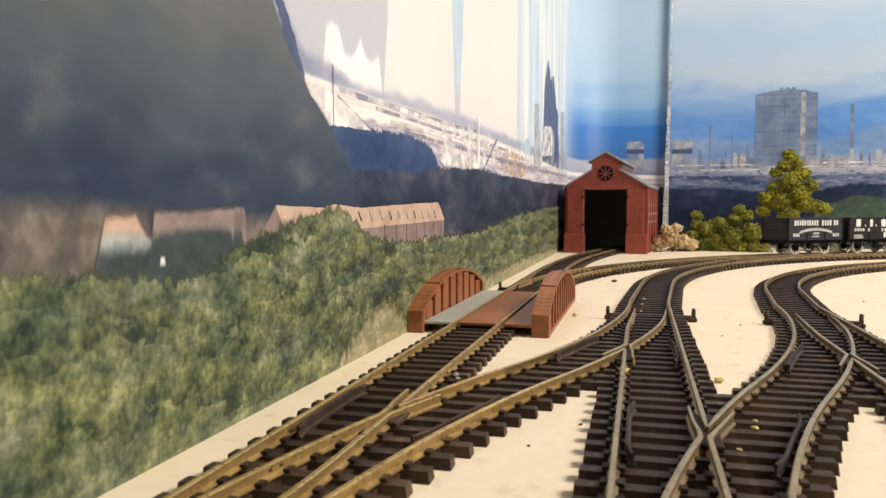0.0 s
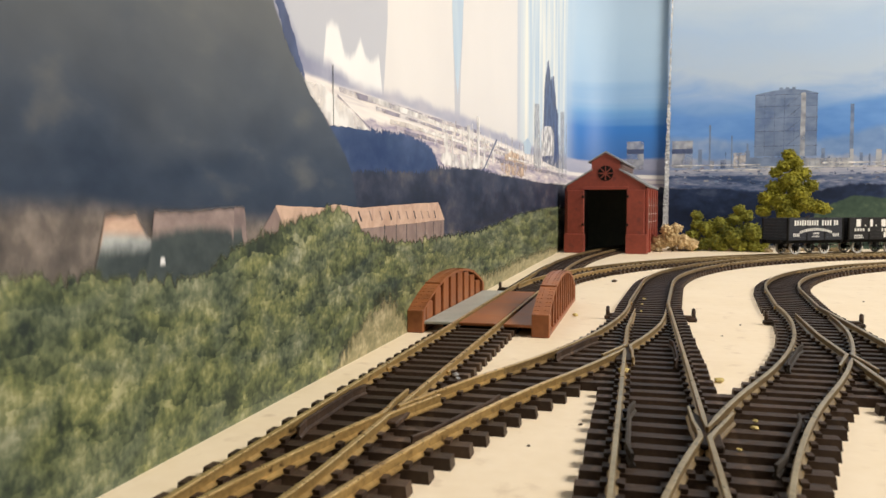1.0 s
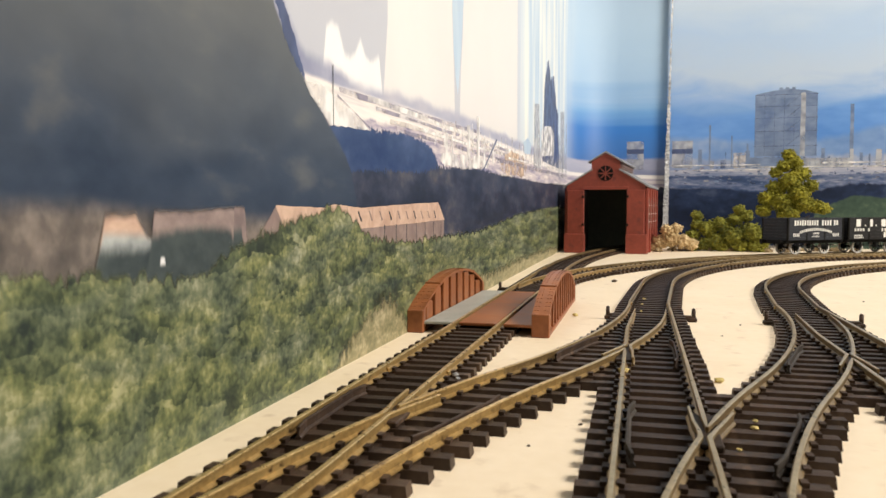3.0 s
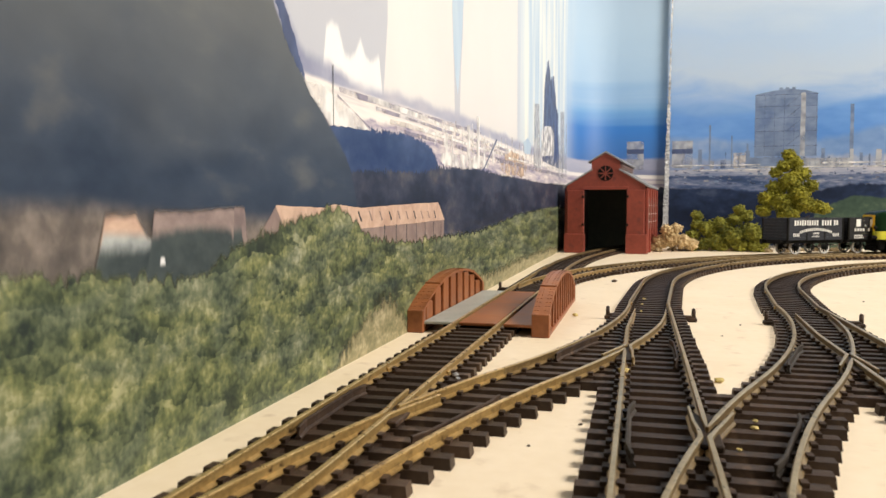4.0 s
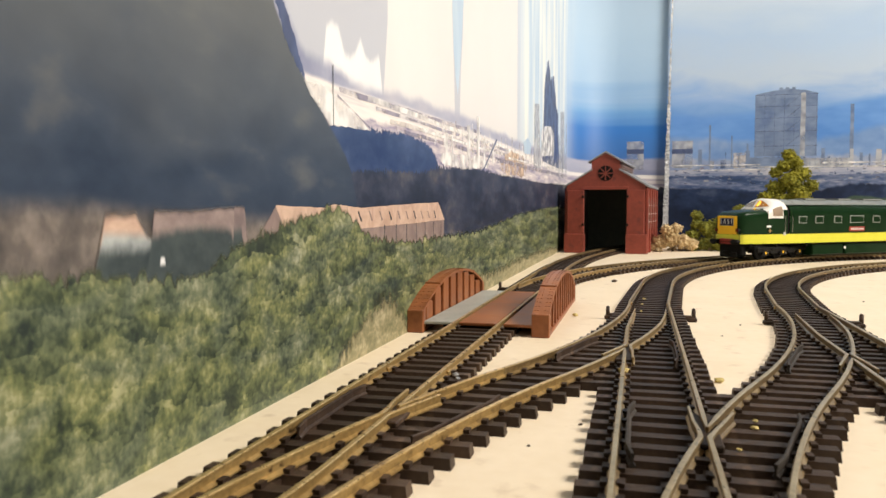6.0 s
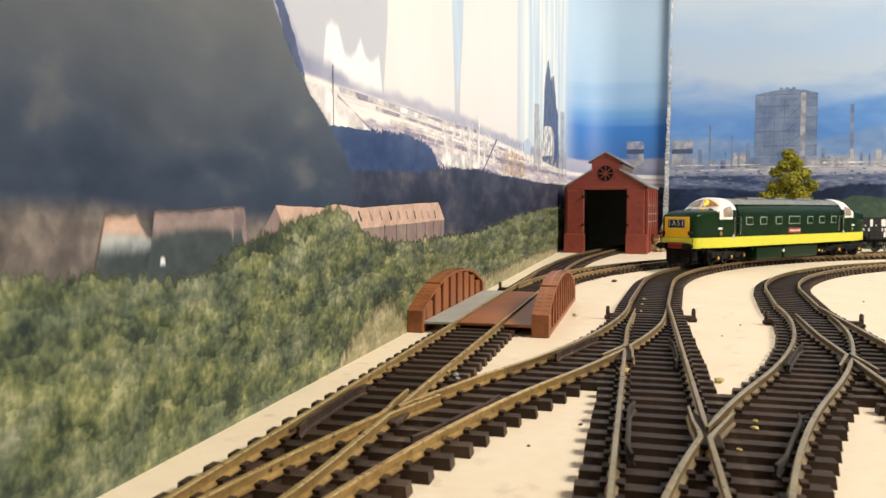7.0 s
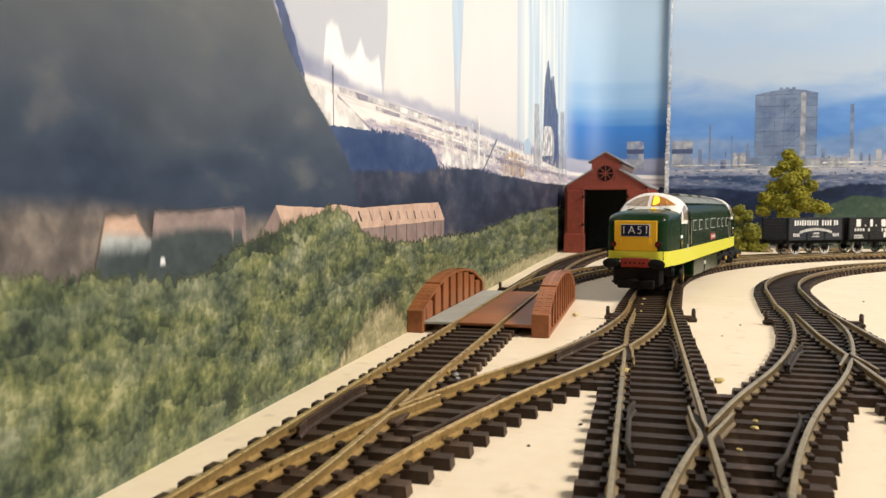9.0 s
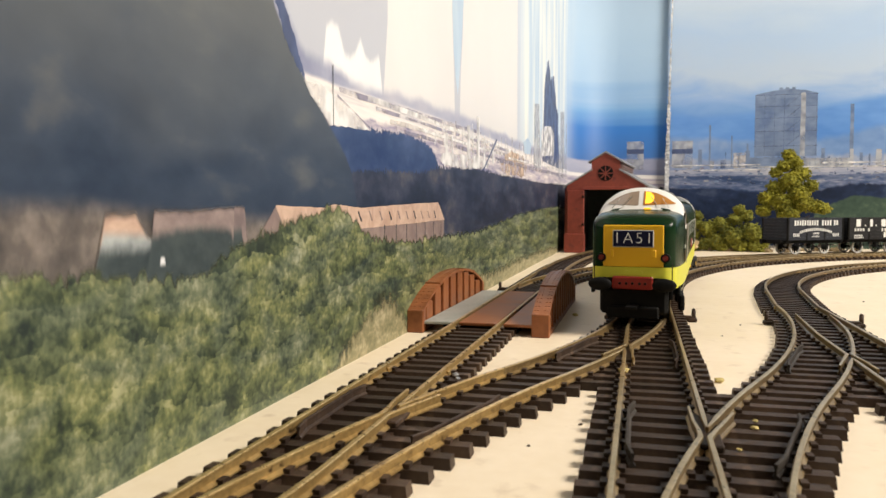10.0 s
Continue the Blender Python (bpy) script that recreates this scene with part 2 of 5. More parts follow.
def sleeper_mesh(x0, x1, chairs, web=1.3, tall=1.5):
    """A moulded sleeper from x0 to x1 with rail chairs, and the webs that tie it to the next one."""
    bm = bmesh.new()
    w = 1.8
    v = [bm.verts.new(Vector(c) * M) for c in ((x0, -w, 0), (x1, -w, 0), (x1, w, 0), (x0, w, 0), (x0 + 0.25, -w + 0.2, 2.25), (x1 - 0.25, -w + 0.2, 2.25), (x1 - 0.25, w - 0.2, 2.25), (x0 + 0.25, w - 0.2, 2.25))]
    for q in ((3, 2, 1, 0), (4, 5, 6, 7), (0, 1, 5, 4), (1, 2, 6, 5), (2, 3, 7, 6), (3, 0, 4, 7)):
        bm.faces.new([v[i] for i in q])
    for c in chairs:
        box(bm, c - 2.0, c - 0.75, -1.1, 1.1, 2.0, 3.1)
        box(bm, c + 0.75, c + 2.0, -1.1, 1.1, 2.0, 3.1)
        if web:
            box(bm, c - web, c + web, 1.3, 6.3, 0, tall)
    me = bpy.data.meshes.new("sleeper")
    bm.to_mesh(me)
    bm.free()
    me.materials.append(SLEEPER)
    return me


SLEEPER_ME = sleeper_mesh(-14.8, 14.8, (-HALF, HALF))
pieces = []          # sleepers wait here and are linked last


def section(label, path, length, category="track"):
    """One piece of sectional track along path(s)."""
    t = root("track_section", label, category, group="sectional track")
    n = max(2, int(length / 6))
    for side in (-HALF, HALF):
        pts = []
        for i in range(n + 1):
            s = 0.25 + (length - 0.5) * i / n
            (xa, ya), (xb, yb) = path(s - 0.5), path(s + 0.5)
            d = math.hypot(xb - xa, yb - ya)
            x, y = path(s)
            pts.append((x + side * (yb - ya) / d, y - side * (xb - xa) / d))
        rail("rail", pts, t)
        for (x, y), (xb, yb) in ((pts[0], pts[1]), (pts[-1], pts[-2])):
            m = pose(x * M, y * M, 0, 0, 0, math.degrees(math.atan2(yb - y, xb - x)))
            part("rail_joiner", box(bmesh.new(), 0.1, 4.2, -0.95, 0.95, 2.3, 3.5, 0.2, m), RAIL_SIDE, t)
    k = max(1, round(length / 7.6))
    for i in range(k):
        s = (i + 0.5) * length / k
        (xa, ya), (xb, yb) = path(s - 0.5), path(s + 0.5)
        x, y = path(s)
        pieces.append((SLEEPER_ME, t, pose(x * M, y * M, 0, 0, 0, math.degrees(math.atan2(yb - ya, xb - xa)) - 90 + random.uniform(-0.7, 0.7))))
    return t


# ---- turnouts: one right-hand pattern, used five times ----
RT, LT = 452.0, 167.6


def bow(y, off):
    """x of the diverging route's rail that lies off to its right, at y."""
    r = RT - off
    return RT - math.sqrt(max(r * r - y * y, 0))


def turnout(label, x, y, turn):
    t = root("turnout", label, "turnout", pose(x * M, y * M, 0, 0, 0, turn), "turnouts")
    ys = lambda a, b, n: [a + (b - a) * i / n for i in range(n + 1)]
    end = lambda off: (RT - off) * math.sin(math.asin(LT / RT))
    rail("stock_rail", [(-HALF, q) for q in (0.2, 60, 120, LT - 0.2)], t)
    rail("stock_rail", [(bow(q, HALF), q) for q in ys(0.2, end(HALF), 28)], t)
    frog = math.sqrt((RT + HALF) ** 2 - (RT - HALF) ** 2)
    # blades and closure rails: the curved one lies against its stock rail, the straight one stands open
    a = ys(28, frog - 6, 18)
    rail("point_blade", [(bow(q, -HALF) + max(0, 1.0 - (q - 28) / 40), q) for q in a], t, [min(1, 0.35 + (q - 28) / 50) for q in a])
    a = ys(28, frog - 6, 14)
    rail("point_blade", [(HALF - 2.6 * max(0, 1 - (q - 28) / 55), q) for q in a], t, [min(1, 0.35 + (q - 28) / 50) for q in a])
    # crossing nose and the rails beyond it
    a = (frog + 0.6, frog + 8, 145, LT - 0.2)
    rail("crossing_rail", [(HALF, q) for q in a], t, [0.45, 1, 1, 1])
    a = ys(frog + 0.6, end(-HALF), 6)
    rail("crossing_rail", [(bow(q, -HALF), q) for q in a], t, [0.45] + [1] * 6)
    rail("wing_rail", [(HALF, frog - 6), (HALF + 1.6, frog - 1), (bow(frog + 7, -HALF) + 2.3, frog + 7), (bow(frog + 13, -HALF) + 2.5, frog + 13)], t, [1, 0.8, 0.7, 0.6])
    rail("wing_rail", [(bow(frog - 6, -HALF), frog - 6), (HALF - 1.7, frog - 1), (HALF - 2.3, frog + 5), (HALF - 2.5, frog + 16)], t, [1, 0.8, 0.7, 0.6])
    rail("check_rail", [(-HALF + 3.2, frog - 20), (-HALF + 2.1, frog - 14), (-HALF + 2.1, frog + 12), (-HALF + 3.2, frog + 18)], t, [0.6] * 5, [CHECK if metal[0] is NICKEL else SLEEPER] * 2)
    rail("check_rail", [(bow(q, HALF) - o, q) for q, o in ((frog - 20, 3.2), (frog - 14, 2.1), (frog, 2.1), (frog + 10, 2.1), (frog + 16, 3.2))], t, [0.6] * 5, [CHECK if metal[0] is NICKEL else SLEEPER] * 2)
    bm = bmesh.new()
    box(bm, HALF - 2.2, HALF + 2.6, frog - 8, frog + 14, 2.2, 3.6, 0.3)
    part("crossing_base", bm, SLEEPER, t)
    # moving tie bar with its upright pegs
    bm = boxed(-18, 17.6, 29.4, 32.2, 0.6, 2.6, 0.3)
    box(bm, -19.4, -15.5, 29.4, 32.6, 0, 1.8, 0.4)
    box(bm, 15.5, 19.0, 29.4, 32.6, 0, 1.8, 0.4)
    part("tie_bar", bm, SLEEPER, t, "black plastic tie bar")
    for px in (-18.0, 17.6):
        bm = tube(bmesh.new(), (px, 31, 1.6), (px, 31, 5.0), 0.9, 0.85, 10)
        bmesh.ops.create_uvsphere(bm, u_segments=10, v_segments=6, radius=0.85 * M, matrix=pose(px * M, 31 * M, 5.0 * M))
        smooth(part("peg", bm, SLEEPER, t))
    k = 22
    rnd = random.Random(int(x + y))
    for i in range(k):
        q = (i + 0.5) * LT / k
        x1 = bow(q, 0) + 14.8
        ch = [-HALF, bow(q, HALF)] + ([HALF] if q > 60 else []) + ([bow(q, -HALF)] if q > 60 else [])
        pieces.append((sleeper_mesh(-14.8 + rnd.uniform(-0.3, 0.3), x1 + rnd.uniform(-0.3, 0.3), ch, 2.1, 1.6), t, pose(0, q * M, 0)))
    return t


turnout("brown-railed turnout beside the painted backscene", XA, NEAR, 0)
metal[0] = NICKEL
turnout("dull-railed turnout with its crossing near the board's front", XB, NEAR, 0)
metal[0] = BRONZE
turnout("turnout set for the crossover, with upright black pegs", XB, TOE, 180)
metal[0] = NICKEL
turnout("turnout at the foot of the inner curve", XC, TOE, 180)
metal[0] = BRASS
turnout("turnout behind the girder bridge, leading to the engine shed", XA, 399.5, 0)

pa, ln = straight(XA, MID, XA, 399.5)
section("straight track running under the red-brown girder bridge", pa, ln)
pa, ln = straight(XC, -20, XC, MID)
metal[0] = NICKEL
section("straight track on bare cream board", pa, ln)
# outer loop
aE = math.pi - math.asin(LT / RT)
xe, ye = XA + 32.2, 399.5 + LT
CE = (xe - 505 * math.cos(aE), ye - 505 * math.sin(aE))
outer = arc(*CE, 505, aE)
for i in range(4):
    section("outer curve of brown-railed track", lambda s, o=i * 198.3: outer(s + o), 198.3)
# shed road
hs = 560.0
shed_road = lambda s: (XA + s * s / (2 * hs * 2.35), 399.5 + LT + s)
section("gently curved track entering the engine shed", shed_road, 372)
# middle loop, on which the locomotive runs
CB, RB = (534.6, 435.7), 437.5
aB, nB, tB = tangent(XB, TOE, *CB, RB)
bend_b = arc(*CB, RB, tB)


def line_b(s):
    """The middle track's centre line: s counts away from the turnout."""
    if s <= 0:
        return XB, TOE + s
    if s <= nB:
        return XB + s * math.cos(aB), TOE + s * math.sin(aB)
    return bend_b(s - nB)


section("short straight leading into the middle curve", line_b, nB)
for i in range(7):
    section("middle curve of brown-railed track", lambda s, o=nB + i * 171.8: line_b(s + o), 171.8)
# inner loop
metal[0] = NICKEL
CC, RC = (532.2, 401.2), 371.0
aC, nC, tC = tangent(XC, TOE, *CC, RC)
bend_c = arc(*CC, RC, tC)
line_c = lambda s: (XC + s * math.cos(aC), TOE + s * math.sin(aC)) if s <= nC else bend_c(s - nC)
section("short straight leading into the inner curve", line_c, nC)
for i in range(4):
    section("inner curve of brown-railed track", lambda s, o=nC + i * 145.7: line_c(s + o), 145.7)

# ---- printed backscene ----
PAPER = mat("torn_white_paper", (0.16, 0.17, 0.19), (0.62, 0.63, 0.64), 0.7, scale=420, bump=0.6, spots=(0.80, 0.80, 0.80))
ZTOP = 420.0


def painted(name, u0, u1, base, layers, rough=0.5, spec=0.28, cut=False, bushes=None, streaks=None, ink=(1.0, 1.0)):
    """A printed landscape. bushes: cell sizes and a second set of stops for lumpy growth; streaks: (from, to, stops) of upright smears. base: colour stops over height, and (from, to, stops) to change along the sheet.
    cut: leave what lies above all the layers clear. layers: (knots of the upper edge, softness, raggedness, ragged scale, colour stops, grain scale, grain stretch)."""
    m = bpy.data.materials.new(name)
    m.use_nodes = True
    n, l = m.node_tree.nodes, m.node_tree.links
    p = n["Principled BSDF"]

    def math_node(op, a, b=None, c=None):
        q = n.new("ShaderNodeMath")
        q.operation = op
        for i, given in enumerate((a, b, c)):
            if given is None:
                continue
            if isinstance(given, (int, float)):
                q.inputs[i].default_value = given
            else:
                l.new(given, q.inputs[i])
        return q.outputs[0]

    def ramp(fac, stops):
        q = n.new("ShaderNodeValToRGB")
        el = q.color_ramp.elements
        while len(el) < len(stops):
            el.new(0.5)
        for e, (pos, c) in zip(el, stops):
            e.position, e.color = pos, (*c, 1)
        l.new(fac, q.inputs["Fac"])
        return q.outputs["Color"]

    def grain(scale, stretch, detail=7.0, distort=0.5, seed=0.0):
        v, q = n.new("ShaderNodeCombineXYZ"), n.new("ShaderNodeTexNoise")
        l.new(math_node("MULTIPLY", w, scale), v.inputs[0])
        l.new(math_node("MULTIPLY", z, scale * stretch), v.inputs[1])
        v.inputs[2].default_value = seed
        q.inputs["Scale"].default_value, q.inputs["Detail"].default_value, q.inputs["Distortion"].default_value = 1.0, detail, distort
        l.new(v.outputs[0], q.inputs["Vector"])
        return q.outputs["Fac"]

    at = n.new("ShaderNodeAttribute")
    at.attribute_name = "run"
    u = at.outputs["Fac"]
    wide = n.new("ShaderNodeAttribute")
    wide.attribute_name = "spread"
    w = wide.outputs["Fac"]
    tc, sp = n.new("ShaderNodeTexCoord"), n.new("ShaderNodeSeparateXYZ")
    l.new(tc.outputs["Object"], sp.inputs[0])
    z = math_node("MULTIPLY", sp.outputs["Z"], 1000.0)
    un = math_node("MULTIPLY_ADD", u, 1 / (u1 - u0), -u0 / (u1 - u0))
    cloud = math_node("MULTIPLY_ADD", grain(0.012, 2.5, 6), 0.16, -0.08)
    high = math_node("ADD", math_node("MULTIPLY", z, 1 / ZTOP), cloud)
    colour = ramp(high, base[0])
    for a, b, stops in base[1:]:
        k = n.new("ShaderNodeMapRange")
        k.interpolation_type = "SMOOTHSTEP"
        k.inputs["From Min"].default_value, k.inputs["From Max"].default_value = a, b
        l.new(u, k.inputs["Value"])
        mx = n.new("ShaderNodeMix")
        mx.data_type = "RGBA"
        l.new(k.outputs[0], mx.inputs["Factor"]), l.new(colour, mx.inputs["A"]), l.new(ramp(high, stops), mx.inputs["B"])
        colour = mx.outputs["Result"]
    if streaks:
        a, b, stops = streaks
        v, q = n.new("ShaderNodeCombineXYZ"), n.new("ShaderNodeTexNoise")
        l.new(math_node("MULTIPLY", u, 0.045), v.inputs[0]), l.new(math_node("MULTIPLY", z, 0.004), v.inputs[1])
        q.inputs["Scale"].default_value, q.inputs["Detail"].default_value = 1.0, 4
        l.new(v.outputs[0], q.inputs["Vector"])
        fade = []
        for lo, hi in ((a, a + 40), (b, b - 110)):
            k = n.new("ShaderNodeMapRange")
            k.interpolation_type = "SMOOTHSTEP"
            k.inputs["From Min"].default_value, k.inputs["From Max"].default_value = lo, hi
            l.new(u, k.inputs["Value"])
            fade.append(k.outputs[0])
        mx = n.new("ShaderNodeMix")
        mx.data_type = "RGBA"
        l.new(math_node("MULTIPLY", *fade), mx.inputs["Factor"]), l.new(colour, mx.inputs["A"]), l.new(ramp(q.outputs["Fac"], stops), mx.inputs["B"])
        colour = mx.outputs["Result"]
    cover = 0.0
    for i, (knots, soft, rag, rag_scale, stops, gs, gst, *glare) in enumerate(layers):
        fc = n.new("ShaderNodeFloatCurve")
        cv = fc.mapping.curves[0]
        pts = [((k - u0) / (u1 - u0), h / ZTOP) for k, h in knots]
        cv.points[0].location, cv.points[1].location = pts[0], pts[-1]
        for q in pts[1:-1]:
            cv.points.new(*q)
        for q in cv.points:
            q.handle_type = "VECTOR"
        fc.mapping.update()
        l.new(un, fc.inputs["Value"])
        edge = math_node("MULTIPLY_ADD", fc.outputs[0], ZTOP, math_node("MULTIPLY_ADD", grain(rag_scale, 0.35, 5, 0, 3.7 * i), 2 * rag, -rag))
        k = n.new("ShaderNodeMapRange")
        k.interpolation_type = "SMOOTHSTEP"
        k.inputs["From Min"].default_value, k.inputs["From Max"].default_value = -soft, soft
        l.new(math_node("SUBTRACT", edge, z), k.inputs["Value"])
        fac = math_node("MULTIPLY_ADD", grain(gs, gst, 9, 0.15, 9.1 * i), 0.30, math_node("MULTIPLY", grain(gs * 0.3, gst * 1.2, 4, 0.2, 5.0 * i), 0.36))
        fac = math_node("MULTIPLY_ADD", grain(gs * 0.1, gst * 1.4, 3, 0.3, 2.0 * i), 0.34, fac)
        cover = math_node("MAXIMUM", k.outputs[0], cover)
        if bushes:
            for size, weight in bushes[0]:
                v, vo, sy = n.new("ShaderNodeCombineXYZ"), n.new("ShaderNodeTexVoronoi"), n.new("ShaderNodeSeparateXYZ")
                wx = math_node("MULTIPLY_ADD", grain(2.2 / size, 1.6, 3, 0, 1.3), 1.3, math_node("MULTIPLY", w, 1 / size))
                wz = math_node("MULTIPLY_ADD", grain(2.2 / size, 1.6, 3, 0, 6.3), 1.3, math_node("MULTIPLY", z, 1.25 / size))
                l.new(wx, v.inputs[0]), l.new(wz, v.inputs[1])
                vo.voronoi_dimensions = "2D"
                vo.inputs["Scale"].default_value = 1.0
                l.new(v.outputs[0], vo.inputs["Vector"]), l.new(vo.outputs["Position"], sy.inputs[0])
                fac = math_node("MULTIPLY_ADD", math_node("SUBTRACT", wz, sy.outputs[1]), weight, fac)
                fac = math_node("MULTIPLY_ADD", math_node("SUBTRACT", 0.4, vo.outputs["Distance"]), weight * 0.6, fac)
        tone = ramp(fac, stops)
        if bushes:
            k2, mx = n.new("ShaderNodeMapRange"), n.new("ShaderNodeMix")
            k2.inputs["From Min"].default_value, k2.inputs["From Max"].default_value = 0.40, 0.62
            l.new(grain(0.07, 1.5, 4, 0.6, 21.0), k2.inputs["Value"])
            mx.data_type = "RGBA"
            l.new(k2.outputs[0], mx.inputs["Factor"]), l.new(tone, mx.inputs["A"]), l.new(ramp(fac, bushes[1]), mx.inputs["B"])
            tone = mx.outputs["Result"]
        # paints reflected light on the gloss paper: the colour pales from z0 to z1
        for z0, z1, pale in glare:
            h = n.new("ShaderNodeMapRange")
            h.inputs["From Min"].default_value, h.inputs["From Max"].default_value = z0, z1
            l.new(math_node("MULTIPLY_ADD", grain(0.03, 1.2, 3, 0.2, 7.0), 40.0, z), h.inputs["Value"])
            mx = n.new("ShaderNodeMix")
            mx.data_type = "RGBA"
            mx.inputs["B"].default_value = (*pale, 1)
            l.new(h.outputs[0], mx.inputs["Factor"]), l.new(tone, mx.inputs["A"])
            tone = mx.outputs["Result"]
        mx = n.new("ShaderNodeMix")
        mx.data_type = "RGBA"
        l.new(k.outputs[0], mx.inputs["Factor"]), l.new(colour, mx.inputs["A"]), l.new(tone, mx.inputs["B"])
        colour = mx.outputs["Result"]
    if ink != (1.0, 1.0):
        hs = n.new("ShaderNodeHueSaturation")
        hs.inputs["Saturation"].default_value, hs.inputs["Value"].default_value = ink
        l.new(colour, hs.inputs["Color"])
        colour = hs.outputs["Color"]
    l.new(colour, p.inputs["Base Color"])
    if cut:
        l.new(cover, p.inputs["Alpha"])
    p.inputs["Roughness"].default_value, p.inputs["Specular IOR Level"].default_value = rough, spec
    return m


TILES = [(0.36, (0.40, 0.26, 0.20)), (0.6, (0.62, 0.45, 0.35))]
MAUVE = [(0.36, (0.17, 0.13, 0.13)), (0.6, (0.33, 0.26, 0.24))]
DIM = [(0.36, (0.022, 0.034, 0.042)), (0.6, (0.060, 0.078, 0.080))]
WOODS = [(0.36, (0.008, 0.013, 0.026)), (0.46, (0.020, 0.027, 0.052)), (0.54, (0.044, 0.050, 0.080)), (0.64, (0.105, 0.098, 0.105))]
FOREST = [(0.36, (0.020, 0.040, 0.12)), (0.5, (0.044, 0.070, 0.155)), (0.64, (0.080, 0.112, 0.22))]
BRIGHTS = [(0.36, (0.50, 0.48, 0.53)), (0.46, (0.80, 0.76, 0.74)), (0.58, (0.93, 0.89, 0.85))]
WORKED = [(0.36, (0.15, 0.15, 0.24)), (0.44, (0.36, 0.33, 0.43)), (0.52, (0.62, 0.56, 0.58)), (0.60, (0.88, 0.83, 0.78))]
LEFT = painted("printed_meadow_and_towers", -60, 1100,
    [[(0.0, (0.50, 0.52, 0.58)), (0.25, (0.54, 0.56, 0.62)), (0.8, (0.58, 0.63, 0.73))],
     (500, 640, [(0.15, (0.60, 0.66, 0.76)), (0.5, (0.62, 0.71, 0.80)), (1.0, (0.66, 0.73, 0.80))]),
     (880, 985, [(0.20, (0.10, 0.19, 0.42)), (0.35, (0.10, 0.24, 0.58)), (0.41, (0.22, 0.40, 0.68)), (0.5, (0.42, 0.57, 0.75)), (0.65, (0.48, 0.62, 0.77)), (0.8, (0.50, 0.63, 0.77))])],
    # pale towers, whitened further by glare on the gloss paper painted into their colour
    [([(-60, 0), (247, 0), (253, 95), (258, 118), (262.5, 420), (348, 420), (351, 150), (357, 108), (363, 0), (367, 98), (374, 132), (379, 160), (383, 420), (546, 420), (550, 100), (556, 0), (1100, 0)], 2.5, 0.6, 0.1, [(0.36, (0.70, 0.69, 0.695)), (0.5, (0.78, 0.765, 0.76)), (0.62, (0.86, 0.85, 0.84))], 0.02, 0.25),
     ([(-60, 0), (194, 0), (199, 92), (204, 103), (212, 101), (217, 94), (223, 94), (230, 102), (236, 97), (241, 96), (247, 101), (252, 94), (258, 0), (1100, 0)], 1.6, 2.2, 0.3, [(0.36, (0.84, 0.845, 0.855)), (0.6, (0.92, 0.925, 0.935))], 0.06, 0.5),
     ([(-60, 330), (150, 180), (160, 130), (166, 108), (178, 98), (188, 90), (205, 90), (222, 87), (259, 90), (300, 92), (352, 95), (420, 95), (513, 97), (640, 100), (900, 112), (1000, 110), (1100, 112)], 2.2, 3.0, 0.12, [(0.3, (0.20, 0.22, 0.34)), (0.5, (0.42, 0.43, 0.53)), (0.7, (0.62, 0.60, 0.64))], 0.12, 0.6),
     ([(-60, 84), (187, 84.5), (212, 84.5), (259, 86.5), (352, 89), (513, 91), (642, 93), (940, 95), (1100, 90)], 0.9, 0.7, 0.1, BRIGHTS, 0.07, 11.0),
     ([(-60, 70), (236, 77), (287, 80.5), (352, 83), (440, 85), (560, 86), (720, 88), (940, 90), (1100, 86)], 0.9, 3.0, 0.25, WORKED, 0.22, 3.0),
     ([(-60, 0), (190, 0), (203, 72.5), (212, 73.5), (236, 74.5), (262, 76), (287, 76.6), (305, 75.8), (316, 74.2), (322, 71.5), (328, 66), (334, 60), (340, 0), (1100, 0)], 0.4, 3.0, 1.7, FOREST, 0.30, 0.9),
     ([(-60, 0), (190, 0), (205, 60), (225, 60), (262, 62), (300, 63), (330, 67), (419, 70.5), (480, 70), (560, 71), (700, 72), (920, 77), (1100, 75)], 0.5, 3.4, 1.3, WOODS, 0.30, 0.8),
     # hill; its last entry paints the sheet's pale reflection over the upper part
     ([(-60, 330), (110, 260), (150, 190), (166, 108), (170, 99), (176, 93), (187, 83), (197, 77), (207, 71), (216, 65), (223, 58), (226, 50), (232, 0), (1100, 0)], 1.1, 1.0, 0.15, [(0.32, (0.011, 0.020, 0.042)), (0.46, (0.021, 0.034, 0.062)), (0.58, (0.040, 0.056, 0.088)), (0.72, (0.12, 0.125, 0.13))], 0.09, 1.5, (76, 140, (0.185, 0.192, 0.186))),
     ([(-60, 49), (98, 48.5), (107, 48.5), (125, 47), (150, 46), (172, 45), (185, 0), (1100, 0)], 2.6, 1.2, 0.15, [(0.38, (0.055, 0.052, 0.052)), (0.5, (0.135, 0.118, 0.108)), (0.60, (0.26, 0.225, 0.20))], 0.30, 0.8),
     ], streaks=(548, 985, [(0.36, (0.46, 0.59, 0.74)), (0.48, (0.64, 0.72, 0.79)), (0.58, (0.80, 0.82, 0.80)), (0.66, (0.86, 0.86, 0.81))]), ink=(1.12, 0.86))
